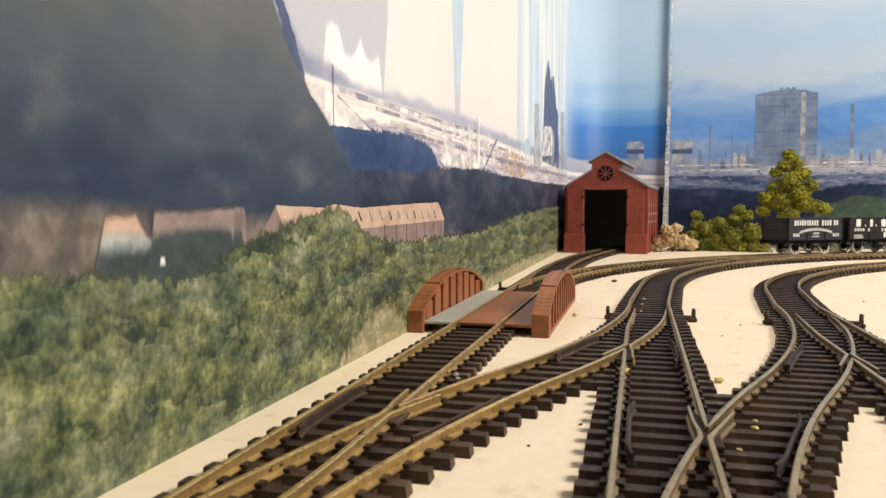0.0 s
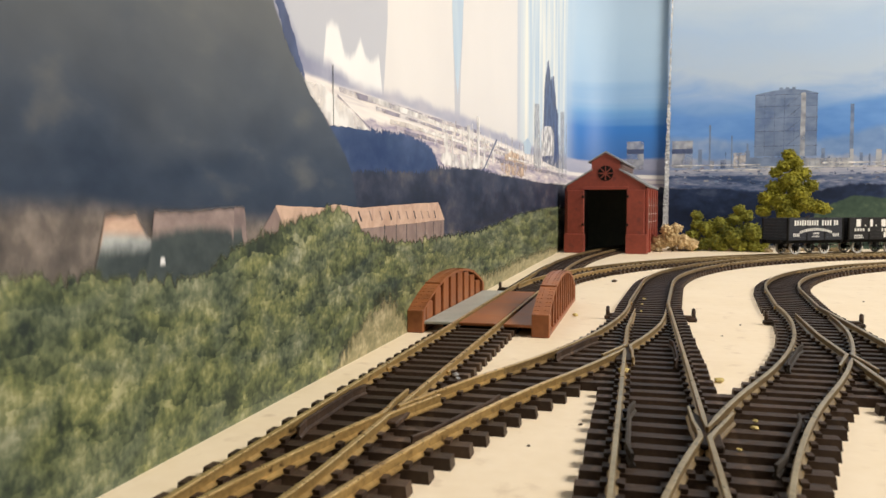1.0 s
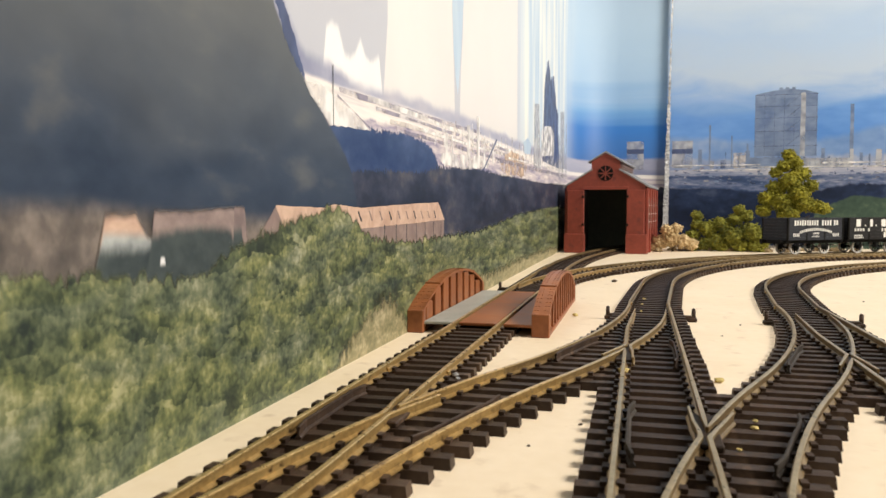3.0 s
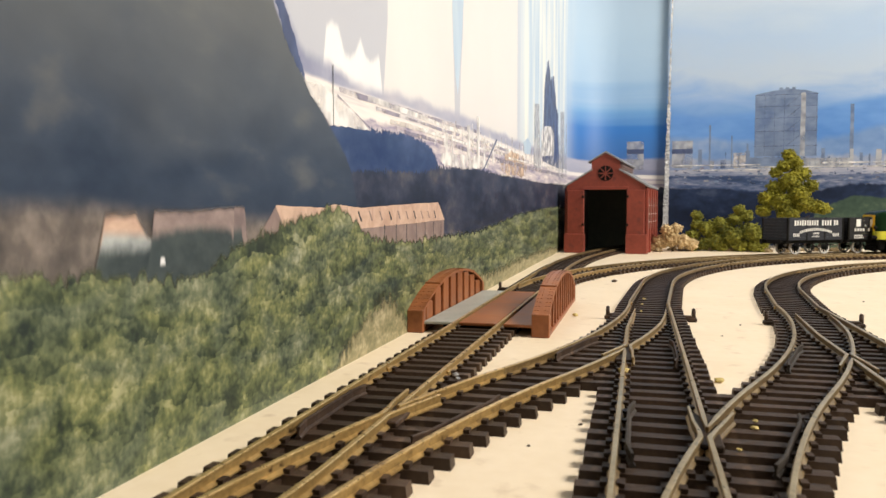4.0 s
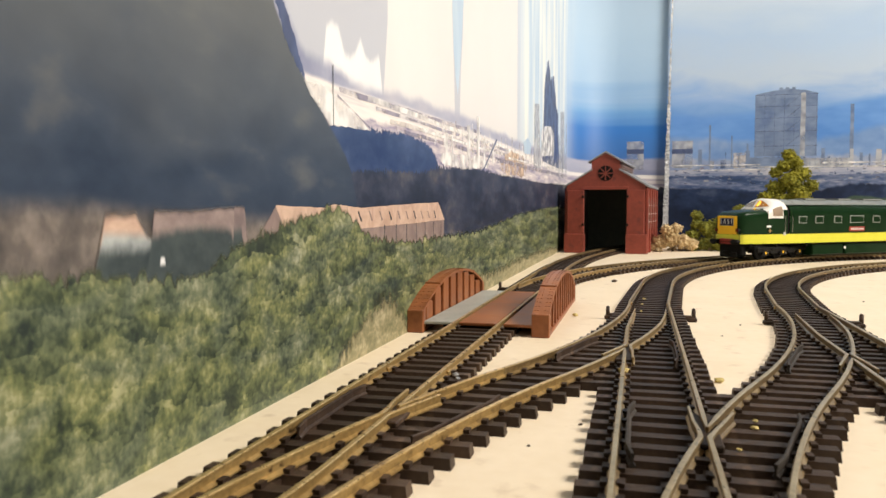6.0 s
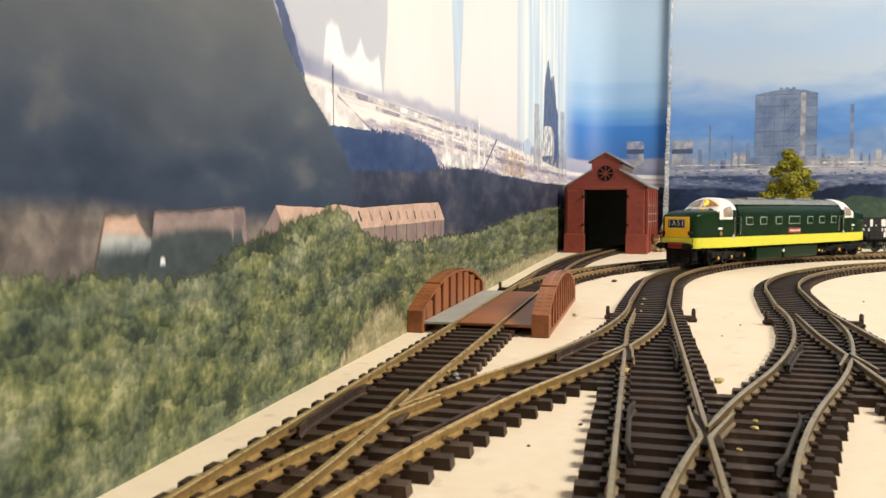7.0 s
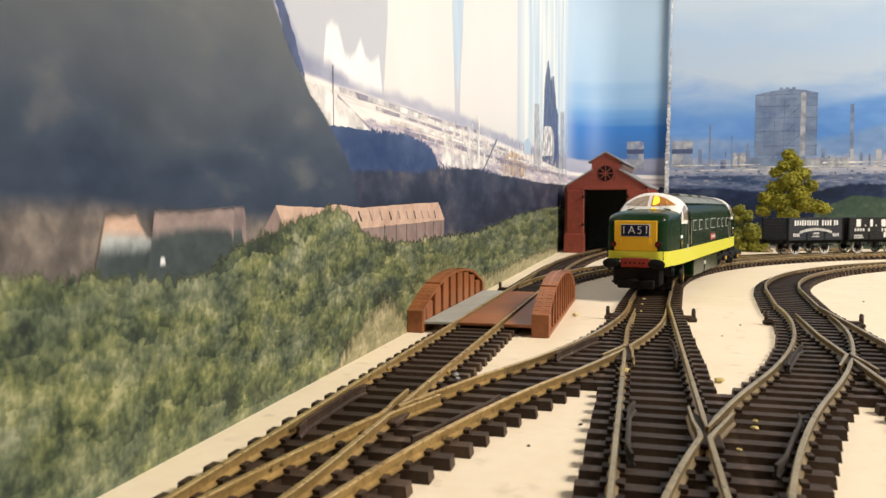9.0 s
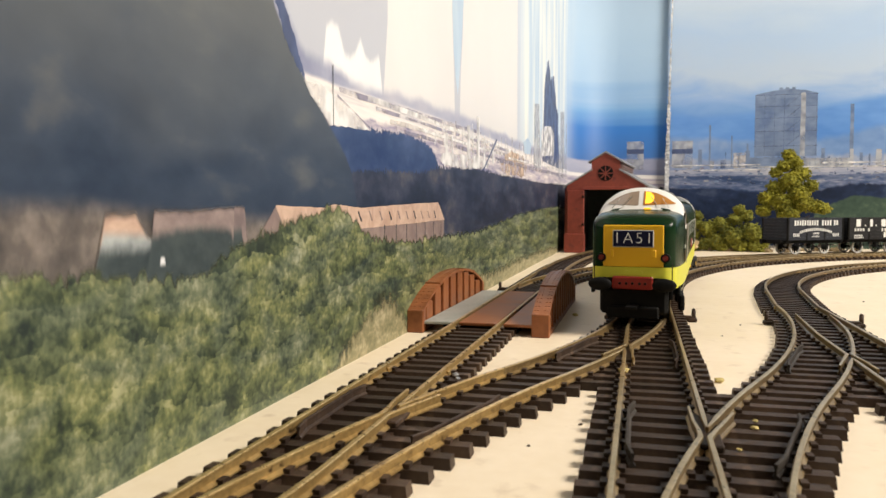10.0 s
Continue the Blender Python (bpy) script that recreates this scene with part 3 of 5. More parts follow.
RIGHT = painted("printed_hills_and_works", 100, 1250,
    [[(0.22, (0.13, 0.24, 0.50)), (0.36, (0.16, 0.31, 0.64)), (0.44, (0.34, 0.48, 0.74)), (0.50, (0.52, 0.62, 0.76)), (0.62, (0.48, 0.61, 0.80)), (0.75, (0.60, 0.70, 0.82)), (0.9, (0.56, 0.68, 0.84))]],
    [([(100, 168), (170, 162), (220, 166), (270, 162), (310, 172), (350, 178), (420, 186), (600, 172), (1250, 165)], 5.0, 3.0, 0.03, [(0.3, (0.14, 0.27, 0.60)), (0.6, (0.25, 0.41, 0.74)), (0.8, (0.42, 0.55, 0.78))], 0.03, 2.5),
     ([(100, 140), (180, 134), (240, 128), (300, 132), (370, 146), (700, 140), (1250, 142)], 5.0, 6.0, 0.04, [(0.3, (0.14, 0.24, 0.48)), (0.5, (0.24, 0.35, 0.58)), (0.7, (0.40, 0.47, 0.63))], 0.06, 1.2),
     ([(100, 112), (200, 109), (300, 112), (400, 112), (1250, 112)], 3.0, 5.0, 0.10, [(0.3, (0.16, 0.22, 0.40)), (0.5, (0.32, 0.37, 0.50)), (0.68, (0.52, 0.54, 0.60))], 0.14, 0.5),
     ([(100, 97), (200, 96), (300, 97), (345, 101), (372, 104), (420, 103), (1250, 100)], 0.8, 0.8, 0.1, [(0.36, (0.20, 0.24, 0.36)), (0.5, (0.40, 0.42, 0.51)), (0.62, (0.66, 0.63, 0.64))], 0.05, 9.0),
     ([(100, 89), (300, 89), (345, 90), (1250, 90)], 0.9, 1.5, 0.25, [(0.36, (0.035, 0.055, 0.11)), (0.46, (0.07, 0.10, 0.19)), (0.55, (0.19, 0.22, 0.32)), (0.66, (0.48, 0.48, 0.53))], 0.09, 4.0),
     ([(100, 74), (180, 73), (234, 68), (279, 68), (300, 71), (316, 75), (340, 78), (370, 77), (1250, 75)], 1.6, 3.0, 0.15, [(0.34, (0.007, 0.011, 0.024)), (0.48, (0.014, 0.022, 0.050)), (0.58, (0.026, 0.040, 0.085)), (0.70, (0.09, 0.11, 0.17))], 0.10, 1.4),
     ([(100, 0), (282, 0), (292, 43), (304, 50), (318, 57), (330, 62), (341, 64), (356, 62), (372, 60), (420, 50), (460, 0), (1250, 0)], 1.6, 2.5, 0.2, [(0.32, (0.030, 0.052, 0.045)), (0.5, (0.060, 0.092, 0.070)), (0.66, (0.13, 0.165, 0.115))], 0.22, 0.9),
     ], ink=(1.16, 1.0))
GRASS_UP = [([(-60, 38.5), (87, 38), (110, 36.5), (132, 34), (140, 35), (147, 38.5), (158, 41), (168, 43), (182, 45.5), (195, 47), (210, 48.6), (218, 47), (226, 43), (235, 39.5), (250, 37), (290, 35), (331, 35.5), (375, 35), (419, 35.5), (480, 39), (565, 44), (680, 47), (826, 50), (1100, 50)], 1.3, 4.2, 0.5, [(0.34, (0.020, 0.029, 0.021)), (0.42, (0.050, 0.066, 0.036)), (0.50, (0.110, 0.130, 0.062)), (0.57, (0.195, 0.210, 0.095)), (0.67, (0.38, 0.37, 0.20))], 0.85, 0.7)]
SEDGE = [(0.34, (0.020, 0.031, 0.028)), (0.42, (0.048, 0.066, 0.046)), (0.50, (0.098, 0.120, 0.076)), (0.57, (0.165, 0.185, 0.116)), (0.67, (0.32, 0.33, 0.23))]
MEADOW = painted("printed_meadow", -60, 1100, [[(0, (0.11, 0.125, 0.075)), (1, (0.11, 0.125, 0.075))]], GRASS_UP, cut=True, bushes=([(14.0, 0.09), (5.0, 0.05)], SEDGE), ink=(1.04, 1.0))
DRY = painted("printed_dry_grass", -60, 1100, [[(0, (0.26, 0.235, 0.13)), (1, (0.26, 0.235, 0.13))]], [([(-60, 0), (208, 0), (222, 7), (238, 13), (252, 15), (264, 13), (280, 2), (300, 2), (340, 7), (400, 9), (460, 8), (540, 10), (700, 8), (900, 4), (1100, 0)], 3.4, 8.0, 0.5, [(0.36, (0.10, 0.11, 0.055)), (0.5, (0.26, 0.235, 0.13)), (0.62, (0.46, 0.40, 0.25))], 1.0, 0.7)], cut=True)
WOOD_BLUE = ramp_mat("printed_blue_shadow", [(0.3, (0.050, 0.075, 0.17)), (0.7, (0.10, 0.13, 0.25))], 160, (1, 1, 0.6), big=0.5, fade=(0.65, 1.0, 110))
VIOLET = ramp_mat("printed_violet_shadow", [(0.3, (0.204, 0.196, 0.281)), (0.7, (0.391, 0.365, 0.442))], 150, (1, 0.4, 1.6), fade=(0, 0.85, 150))
RUSTY = ramp_mat("printed_rusty_plant", [(0.3, (0.30, 0.20, 0.15)), (0.5, (0.62, 0.46, 0.33)), (0.7, (0.86, 0.76, 0.62))], 420, (1, 0.3, 1), fade=(0, 0.95, 220))
SLATE_P = ramp_mat("printed_slate_blue", [(0.3, (0.07, 0.11, 0.22)), (0.7, (0.14, 0.19, 0.33))], 120, fade=(0.2, 0.9, 120))
WOOD_DARK = ramp_mat("printed_dark_timber", [(0.3, (0.020, 0.026, 0.036)), (0.7, (0.050, 0.058, 0.066))], 130, (1, 0.8, 0.7), big=0.4)
ROOF_P = ramp_mat("printed_tile_roof", [(0.3, (0.40, 0.26, 0.20)), (0.7, (0.66, 0.48, 0.37))], 190)
WALL_P = ramp_mat("printed_barn_wall", [(0.3, (0.18, 0.13, 0.125)), (0.7, (0.31, 0.235, 0.21))], 190)
STEAM = ramp_mat("printed_steam", [(0.3, (0.792, 0.783, 0.774)), (0.7, (0.837, 0.828, 0.819))], 60, fade=(0.25, 1, 180))
BRIGHT = ramp_mat("printed_bright_steel", [(0.3, (0.602, 0.559, 0.533)), (0.7, (0.774, 0.74, 0.705))], 90, (1, 0.5, 2.2), fade=(0.15, 0.95, 170))
GASOMETER = ramp_mat("printed_gasometer", [(0.3, (0.145, 0.21, 0.36)), (0.7, (0.25, 0.32, 0.46))], 70, (1, 1, 3), fade=(0.6, 1.0, 90))
PALE = ramp_mat("printed_pale_building", [(0.3, (0.391, 0.416, 0.484)), (0.7, (0.561, 0.57, 0.595))], 160, fade=(0.3, 0.9, 130))
BLUE_P = ramp_mat("printed_blue_streak", [(0.3, (0.36, 0.49, 0.66)), (0.7, (0.50, 0.61, 0.72))], 60, (1, 1, 0.2))


def wavy(knots, n, rough, seed, pitch=0.5):
    """A ragged line through a few knots: points (u, z)."""
    rnd = random.Random(seed)
    us, zs = [k[0] for k in knots], [k[1] for k in knots]
    out = []
    for i in range(n + 1):
        u = us[0] + (us[-1] - us[0]) * i / n
        z = float(np.interp(u, us, zs))
        out.append((u, z + rough * (0.8 * noise.noise((u * pitch, seed * 7.1, 0)) + 0.9 * noise.noise((u * pitch * 0.23, seed * 3.1, 4)) + 0.5 * noise.noise((u * pitch * 3.3, seed * 5.3, 8)) + rnd.uniform(-0.2, 0.2))))
    return out


def with_run(ob, us, flat=False):
    """Stores how far along the sheet each corner lies, and how far its growth is drawn out there."""
    for name, values in (("run", us), ("spread", us if flat else [140 * math.asinh(u / 87) for u in us])):
        ob.data.attributes.new(name, "FLOAT", "POINT").data.foreach_set("value", values)
    return ob


class Print:
    """Shapes printed on a sheet, each a hair's breadth above the last."""

    def __init__(self, place, parent):
        self.place, self.parent, self.layer = place, parent, 4

    def shape(self, name, outline, material, jag=0.12):
        self.layer += 1
        rr, fine = random.Random(self.layer), []
        for (a, b), (c, d) in zip(outline, outline[1:] + outline[:1]):
            k = max(1, min(12, int(math.hypot(c - a, d - b) / 1.4)))
            fine += [(a + (c - a) * i / k + rr.uniform(-jag, jag), b + (d - b) * i / k + rr.uniform(-jag, jag)) for i in range(k)]
        outline = fine
        v = [self.place(u, z, 0.0025 * self.layer) for u, z in outline]
        return with_run(link(name, pydata(name, v, [tuple(range(len(v)))]), material, self.parent), [u for u, z in outline])

    def field(self, name, knots, floor_z, n, rough, material, seed, pitch=0.5):
        self.layer += 1
        top = wavy(knots, n, rough, seed, pitch)
        k = len(top)
        low = [(u, floor_z) for u, z in top] if not isinstance(floor_z, list) else wavy(floor_z, n, 1.6, seed + 50, 0.6)
        v = [self.place(u, z, 0.0025 * self.layer) for u, z in top] + [self.place(u, z, 0.0025 * self.layer) for u, z in low]
        ob = link(name, pydata(name, v, [(i, i + 1, k + i + 1, k + i) for i in range(k - 1)]), material, self.parent)
        return with_run(ob, [u for u, z in top] * 2)

    def rect(self, name, u0, u1, z0, z1, material):
        return self.shape(name, [(u0, z0), (u1, z0), (u1, z1), (u0, z1)], material)


# long sheet along the west side, rolled round the corner
RADIUS, YW, HIGH = 62.0, 1002.0, 420.0


def bent(u, z, d):
    """u runs along the sheet, round its corner."""
    s0 = YW - RADIUS
    if u <= s0:
        return d, u, z
    a = (u - s0) / RADIUS
    if a < math.pi / 2:
        return RADIUS - (RADIUS - d) * math.cos(a), s0 + (RADIUS - d) * math.sin(a), z
    return RADIUS + (u - s0 - RADIUS * math.pi / 2), YW - d, z


back = root("backdrop", "glossy printed photo backscene of meadow, wooded hill and cooling towers", "backscene", kind="structure")
us = [-60.0] + list(np.linspace(0, YW - RADIUS, 70)) + list(np.linspace(YW - RADIUS, YW - RADIUS + RADIUS * math.pi / 2, 60))[1:] + [1118.0]
nv = len(us)
v = [bent(u, z, d) for z, d in ((0, 0), (HIGH, 0), (0, -1.2), (HIGH, -1.2)) for u in us]
f = [(i + 1, i, nv + i, nv + i + 1) for i in range(nv - 1)] + [(2 * nv + i, 2 * nv + i + 1, 3 * nv + i + 1, 3 * nv + i) for i in range(nv - 1)] + [(nv + i, 3 * nv + i, 3 * nv + i + 1, nv + i + 1) for i in range(nv - 1)]
with_run(smooth(link("sheet", pydata("sheet", v, f), LEFT, back, "pale sky, wooded hill and works on glossy paper")), us * 4)

W = Print(bent, back)
W.shape("printed_gap", [(352, 150), (350.5, 330), (380, 330), (378, 160), (372, 130), (367, 112), (364, 104), (359, 112), (355, 126)], BLUE_P, 0.3)
W.field("printed_far_trees", [(160, 122), (166, 114), (172, 106), (178, 98), (184, 89), (188, 84)], [(160, 112), (166, 106), (176, 92), (188, 82)], 90, 1.6, WOOD_BLUE, 33, 0.9)
W.field("printed_works_stack", [(700, 100), (712, 165), (740, 192), (765, 178), (790, 185), (812, 160), (835, 150), (845, 100)], 92, 40, 5, WOOD_BLUE, 5)
rnd = random.Random(71)
for i in range(46):
    u = 322 + i * 12.6 + rnd.uniform(-4, 4)
    W.rect("printed_chimney", u, u + rnd.uniform(0.8, 2.4) + (u - 320) * 0.006, 76 + (u - 320) * 0.012, rnd.uniform(82, 92) + (u - 320) * 0.03, rnd.choice((STEAM, STEAM, BRIGHT, PALE, STEAM)))
W.shape("printed_white_yard", [(186.9, 82.6), (191.1, 79.0), (205.3, 72.3), (238.6, 74.0), (230.7, 76.3), (211.9, 80.3), (200.3, 82.9)], STEAM, 0.3)
W.shape("printed_shadow_band", [(211.9, 84.1), (418.4, 91.4), (418.4, 89.5), (211.9, 82.6)], VIOLET, 0.35)
W.shape("printed_roof_line", [(236.1, 85.6), (550.2, 89.6), (550.3, 87.1), (236.1, 83.9)], STEAM, 0.25)
W.shape("printed_shadow_band", [(244.3, 82.8), (513.3, 88.2), (513.3, 86.4), (244.3, 81.5)], VIOLET, 0.3)
W.shape("printed_roof_line", [(259.3, 80.4), (513.3, 85.3), (513.4, 83.2), (259.3, 78.8)], BRIGHT, 0.25)
W.shape("printed_shadow_band", [(265.8, 78.1), (491.3, 80.8), (491.4, 78.8), (265.8, 76.4)], VIOLET, 0.35)
W.shape("printed_roof_line", [(293.5, 80.9), (470.9, 83.4), (470.9, 82.2), (293.5, 79.7)], STEAM, 0.2)
W.shape("printed_pipeline", [(210.2, 82.1), (238.6, 75.0), (238.6, 74.5), (210.1, 81.4)], VIOLET, 0.1)
W.shape("printed_bright_yard", [(329.0, 69.8), (335.1, 73.8), (406.5, 77.0), (445.1, 75.6), (438.3, 71.2), (376.3, 68.7), (337.2, 68.2)], STEAM, 0.6)
W.shape("printed_column", [(338.7, 82.8), (344.0, 83.3), (344.0, 68.6), (338.7, 68.3)], STEAM, 0.1)
W.shape("printed_column", [(350.6, 82.9), (354.0, 83.2), (354.0, 70.3), (350.6, 70.1)], STEAM, 0.1)
W.shape("printed_column", [(384.0, 91.2), (392.0, 92.1), (392.2, 69.8), (384.1, 69.4)], STEAM, 0.1)
W.shape("printed_column", [(395.6, 88.3), (399.8, 88.7), (400.0, 70.2), (395.7, 70.0)], STEAM, 0.1)
W.shape("printed_column", [(408.4, 98.8), (416.0, 99.7), (416.3, 72.0), (408.7, 71.6)], STEAM, 0.1)
W.shape("printed_column", [(427.2, 90.0), (432.1, 90.5), (432.4, 72.3), (427.4, 72.0)], STEAM, 0.1)
W.shape("printed_column", [(453.0, 86.3), (458.5, 86.8), (458.7, 75.7), (453.2, 75.4)], STEAM, 0.1)
W.shape("printed_rusty_plant", [(479.1, 74.7), (495.6, 83.0), (525.0, 88.2), (577.9, 88.6), (599.2, 81.1), (587.3, 72.6), (504.7, 70.8)], RUSTY, 0.8)
W.shape("printed_blue_hopper", [(580.4, 99.1), (604.5, 104.8), (624.2, 101.0), (617.9, 92.2), (586.6, 90.9)], BLUE_P, 0.4)
W.shape("printed_stack", [(643.3, 136.8), (672.9, 140.8), (687.8, 84.8), (638.8, 82.3)], PALE, 0.3)
W.shape("printed_stack", [(859.6, 156.8), (898.6, 161.6), (911.5, 95.0), (858.6, 92.3)], PALE, 0.3)
W.shape("printed_tank", [(690.0, 118.6), (715.0, 125.3), (761.2, 130.2), (792.4, 126.4), (794.0, 103.2), (687.2, 96.0)], STEAM, 0.3)
W.shape("printed_shadow_band", [(471.0, 79.8), (919.1, 88.8), (919.4, 85.7), (471.0, 77.3)], VIOLET, 0.5)
W.shape("printed_roof_line", [(513.4, 83.3), (918.7, 93.3), (918.8, 92.0), (513.4, 82.1)], STEAM, 0.3)
for u, z in ((842, 130), (880, 124), (925, 150)):
    W.rect("printed_stack", u, u + 7, 84, z, PALE)
W.rect("printed_hopper", 1046, 1067, 98, 134, PALE)
W.rect("printed_hopper_band", 1046, 1067, 118, 124, WOOD_BLUE)
W.shape("printed_mast", [(206.9, 72), (207.3, 72), (207.3, 90), (206.9, 90)], WOOD_DARK, 0.03)
W.shape("printed_crane", [(424, 70), (428, 70), (470, 91), (467, 91.5)], WOOD_BLUE)
SHEDS = painted("printed_farm_sheds", 96, 166, [[(0, (0.10, 0.095, 0.09)), (1, (0.10, 0.095, 0.09))]], [
    ([(96, 0), (103, 28), (108.5, 47.0), (116.5, 47.0), (121, 41.5), (125, 18), (126, 0), (166, 0)], 1.3, 0.6, 0.35, TILES, 0.5, 1.5),
    ([(96, 0), (102, 26), (108, 44.0), (119, 43.2), (123.5, 41.5), (127, 22), (128, 0), (166, 0)], 1.2, 0.6, 0.35, [(0.36, (0.16, 0.19, 0.20)), (0.6, (0.42, 0.45, 0.45))], 0.4, 1.0),
    ([(96, 0), (99, 18), (107.0, 41.2), (123, 41.0), (127, 24), (128, 0), (166, 0)], 1.8, 1.4, 0.5, DIM, 0.4, 1.0),
    ([(96, 0), (116.5, 16), (121.8, 47.6), (134, 47.6), (148, 48.3), (155, 48.0), (159, 16), (160, 0), (166, 0)], 0.9, 0.5, 0.35, MAUVE, 0.5, 1.0),
    ([(96, 0), (115, 16), (121, 43.2), (135, 44.4), (149, 43.4), (156, 22), (157, 0), (166, 0)], 1.4, 1.0, 0.5, DIM, 0.4, 1.0),
    ([(96, 0), (147, 0), (150.4, 48.6), (154.8, 48.4), (158, 0), (166, 0)], 0.7, 0.4, 0.35, MAUVE, 0.4, 1.0),
    ([(96, 0), (146, 0), (150.0, 43.6), (153.4, 43.4), (156, 30), (161, 0), (166, 0)], 1.4, 0.8, 0.5, DIM, 0.4, 1.0),
    ([(96, 0), (121.2, 0), (123.4, 38.9), (124.9, 38.9), (127.0, 0), (166, 0)], 0.5, 0.2, 0.3, [(0.3, (0.62, 0.64, 0.66)), (0.7, (0.80, 0.80, 0.80))], 0.3, 1.0),
    ([(96, 0), (119, 0), (122.0, 37.4), (126.4, 37.4), (129, 0), (166, 0)], 0.6, 0.3, 0.3, DIM, 0.4, 1.0),
    ], cut=True)
W.shape("printed_farm_sheds", [(98, 26), (164, 26), (164, 52), (98, 52)], SHEDS, 0)
# long barn
W.shape("printed_barn_gable", [(160, 38), (162, 42), (170, 48.6), (178, 42), (178, 36)], WALL_P)
W.shape("printed_barn_wall", [(172, 35), (172, 44), (241, 42), (336, 43.2), (336, 32), (241, 32)], WALL_P)
W.shape("printed_barn_roof", [(176, 41.5), (170, 48.9), (200, 48.4), (206, 49.3), (212, 49.2), (230, 48.4), (280, 49.9), (326, 51), (337, 43), (241, 41.8)], ROOF_P)
for i in range(10):
    u = 226 + i * 10.2
    W.shape("printed_rooflight", [(u + 2.8, 44.0), (u, 47.2), (u + 1.4, 47.3), (u + 4.3, 44.1)], WALL_P if i % 3 else WOOD_DARK)
for i in range(7):
    W.rect("printed_pier", 252 + i * 13, 252.8 + i * 13, 33, 42.4, WOOD_DARK)
W.field("printed_meadow", [(-50, 64), (940, 64)], 0, 140, 0, MEADOW, 12)
W.field("printed_dry_grass", [(200, 30), (930, 30)], 0, 90, 0, DRY, 14)

# second sheet on the back wall
wall_b = root("backdrop", "printed photo backscene of blue hills, gasholder and steelworks", "backscene", kind="structure")
sheet = part("sheet", boxed(119, 1240, 998.8, 1000.2, 0, HIGH, 0), RIGHT, wall_b, "blue hills and works on glossy paper")
with_run(sheet, [q.co.x / M for q in sheet.data.vertices], True)
N = Print(lambda u, z, d: (u, 998.8 - d, z), wall_b)
N.rect("printed_gasholder", 223, 293, 112, 187, GASOMETER)
N.shape("printed_gasholder_top", [(223, 187), (236, 190), (258, 193.5), (280, 191), (293, 187)], GASOMETER)
for z in (124, 142, 158, 172, 186):
    N.rect("printed_gallery", 222.4, 293.8, z, z + 0.8, SLATE_P)
for u in (223, 234, 245, 256, 267, 292):
    N.rect("printed_column", u, u + 0.4, 112, 187, SLATE_P)
N.rect("printed_lift_tower", 274.5, 280, 112, 188, PALE)
for u in (250, 257, 264):
    N.rect("printed_vent", u, u + 4, 192, 195, GASOMETER)
for z in (124, 142, 158, 172):
    N.shape("printed_brace", [(258, z), (259, z), (274, z + 13), (273, z + 13)], SLATE_P)
rnd = random.Random(72)
for u, z, w in ((329, 173, 4), (214, 128, 2), (250, 140, 1.5), (196, 138, 1.5), (170, 152, 2)):
    N.rect("printed_stack", u, u + w, 100, z, GASOMETER)
for i in range(22):
    u = 160 + i * 10.5 + rnd.uniform(-3, 3)
    N.rect("printed_plant", u, u + rnd.uniform(0.8, 7), 98, rnd.uniform(101, 122), rnd.choice((GASOMETER, PALE, GASOMETER, SLATE_P)))
N.rect("printed_hopper", 126, 151, 99, 133, PALE)
N.rect("printed_hopper_band", 126, 151, 117, 123, WOOD_BLUE)
N.rect("printed_block", 199, 213, 98, 117, BRIGHT)
N.rect("printed_long_shed", 214, 278, 99, 111, GASOMETER)
N.rect("printed_long_shed", 278, 331, 99, 109, PALE)
for i in range(9):
    N.rect("printed_bay", 280 + i * 5.8, 280.4 + i * 5.8, 99, 109, GASOMETER)
for i in range(150):
    u, z = rnd.uniform(122, 380), rnd.uniform(76, 98)
    N.rect("printed_roof_patch", u, u + rnd.uniform(0.8, 6), z, z + rnd.uniform(0.4, 2.4), rnd.choice((PALE, GASOMETER, SLATE_P, SLATE_P, VIOLET, WOOD_BLUE, GASOMETER)))
for u0, u1, z, h in ((124, 230, 101.5, 1.2), (190, 330, 99.4, 0.9), (150, 300, 95.6, 1.1), (230, 400, 98.0, 1.6), (300, 400, 102.5, 2.0)):
    N.rect("printed_long_roof", u0, u1, z, z + h, STEAM if h > 1 else PALE)
# torn edge where the two sheets meet
rnd = random.Random(5)
v, f = [], []
for i in range(220):
    z = HIGH * i / 219
    w = 0.6 + 3.4 * max(0, 1 - z / 250) + rnd.uniform(-0.5, 0.7)
    c = 119.0 + z * 0.016
    v += [(c - w + rnd.uniform(-0.9, 0.6), 995.2 + rnd.uniform(-0.9, 0.9), z), (c + w * 0.8 + rnd.uniform(-0.6, 0.6), 996.6, z), (c + w * 0.8, 997.3, z), (c - w, 997.0, z)]
for i in range(219):
    f += [(4 * i + j, 4 * i + (j + 1) % 4, 4 * i + 4 + (j + 1) % 4, 4 * i + 4 + j) for j in range(4)]
link("torn_edge", pydata("torn_edge", v, f), PAPER, wall_b, "ragged white torn paper edge")


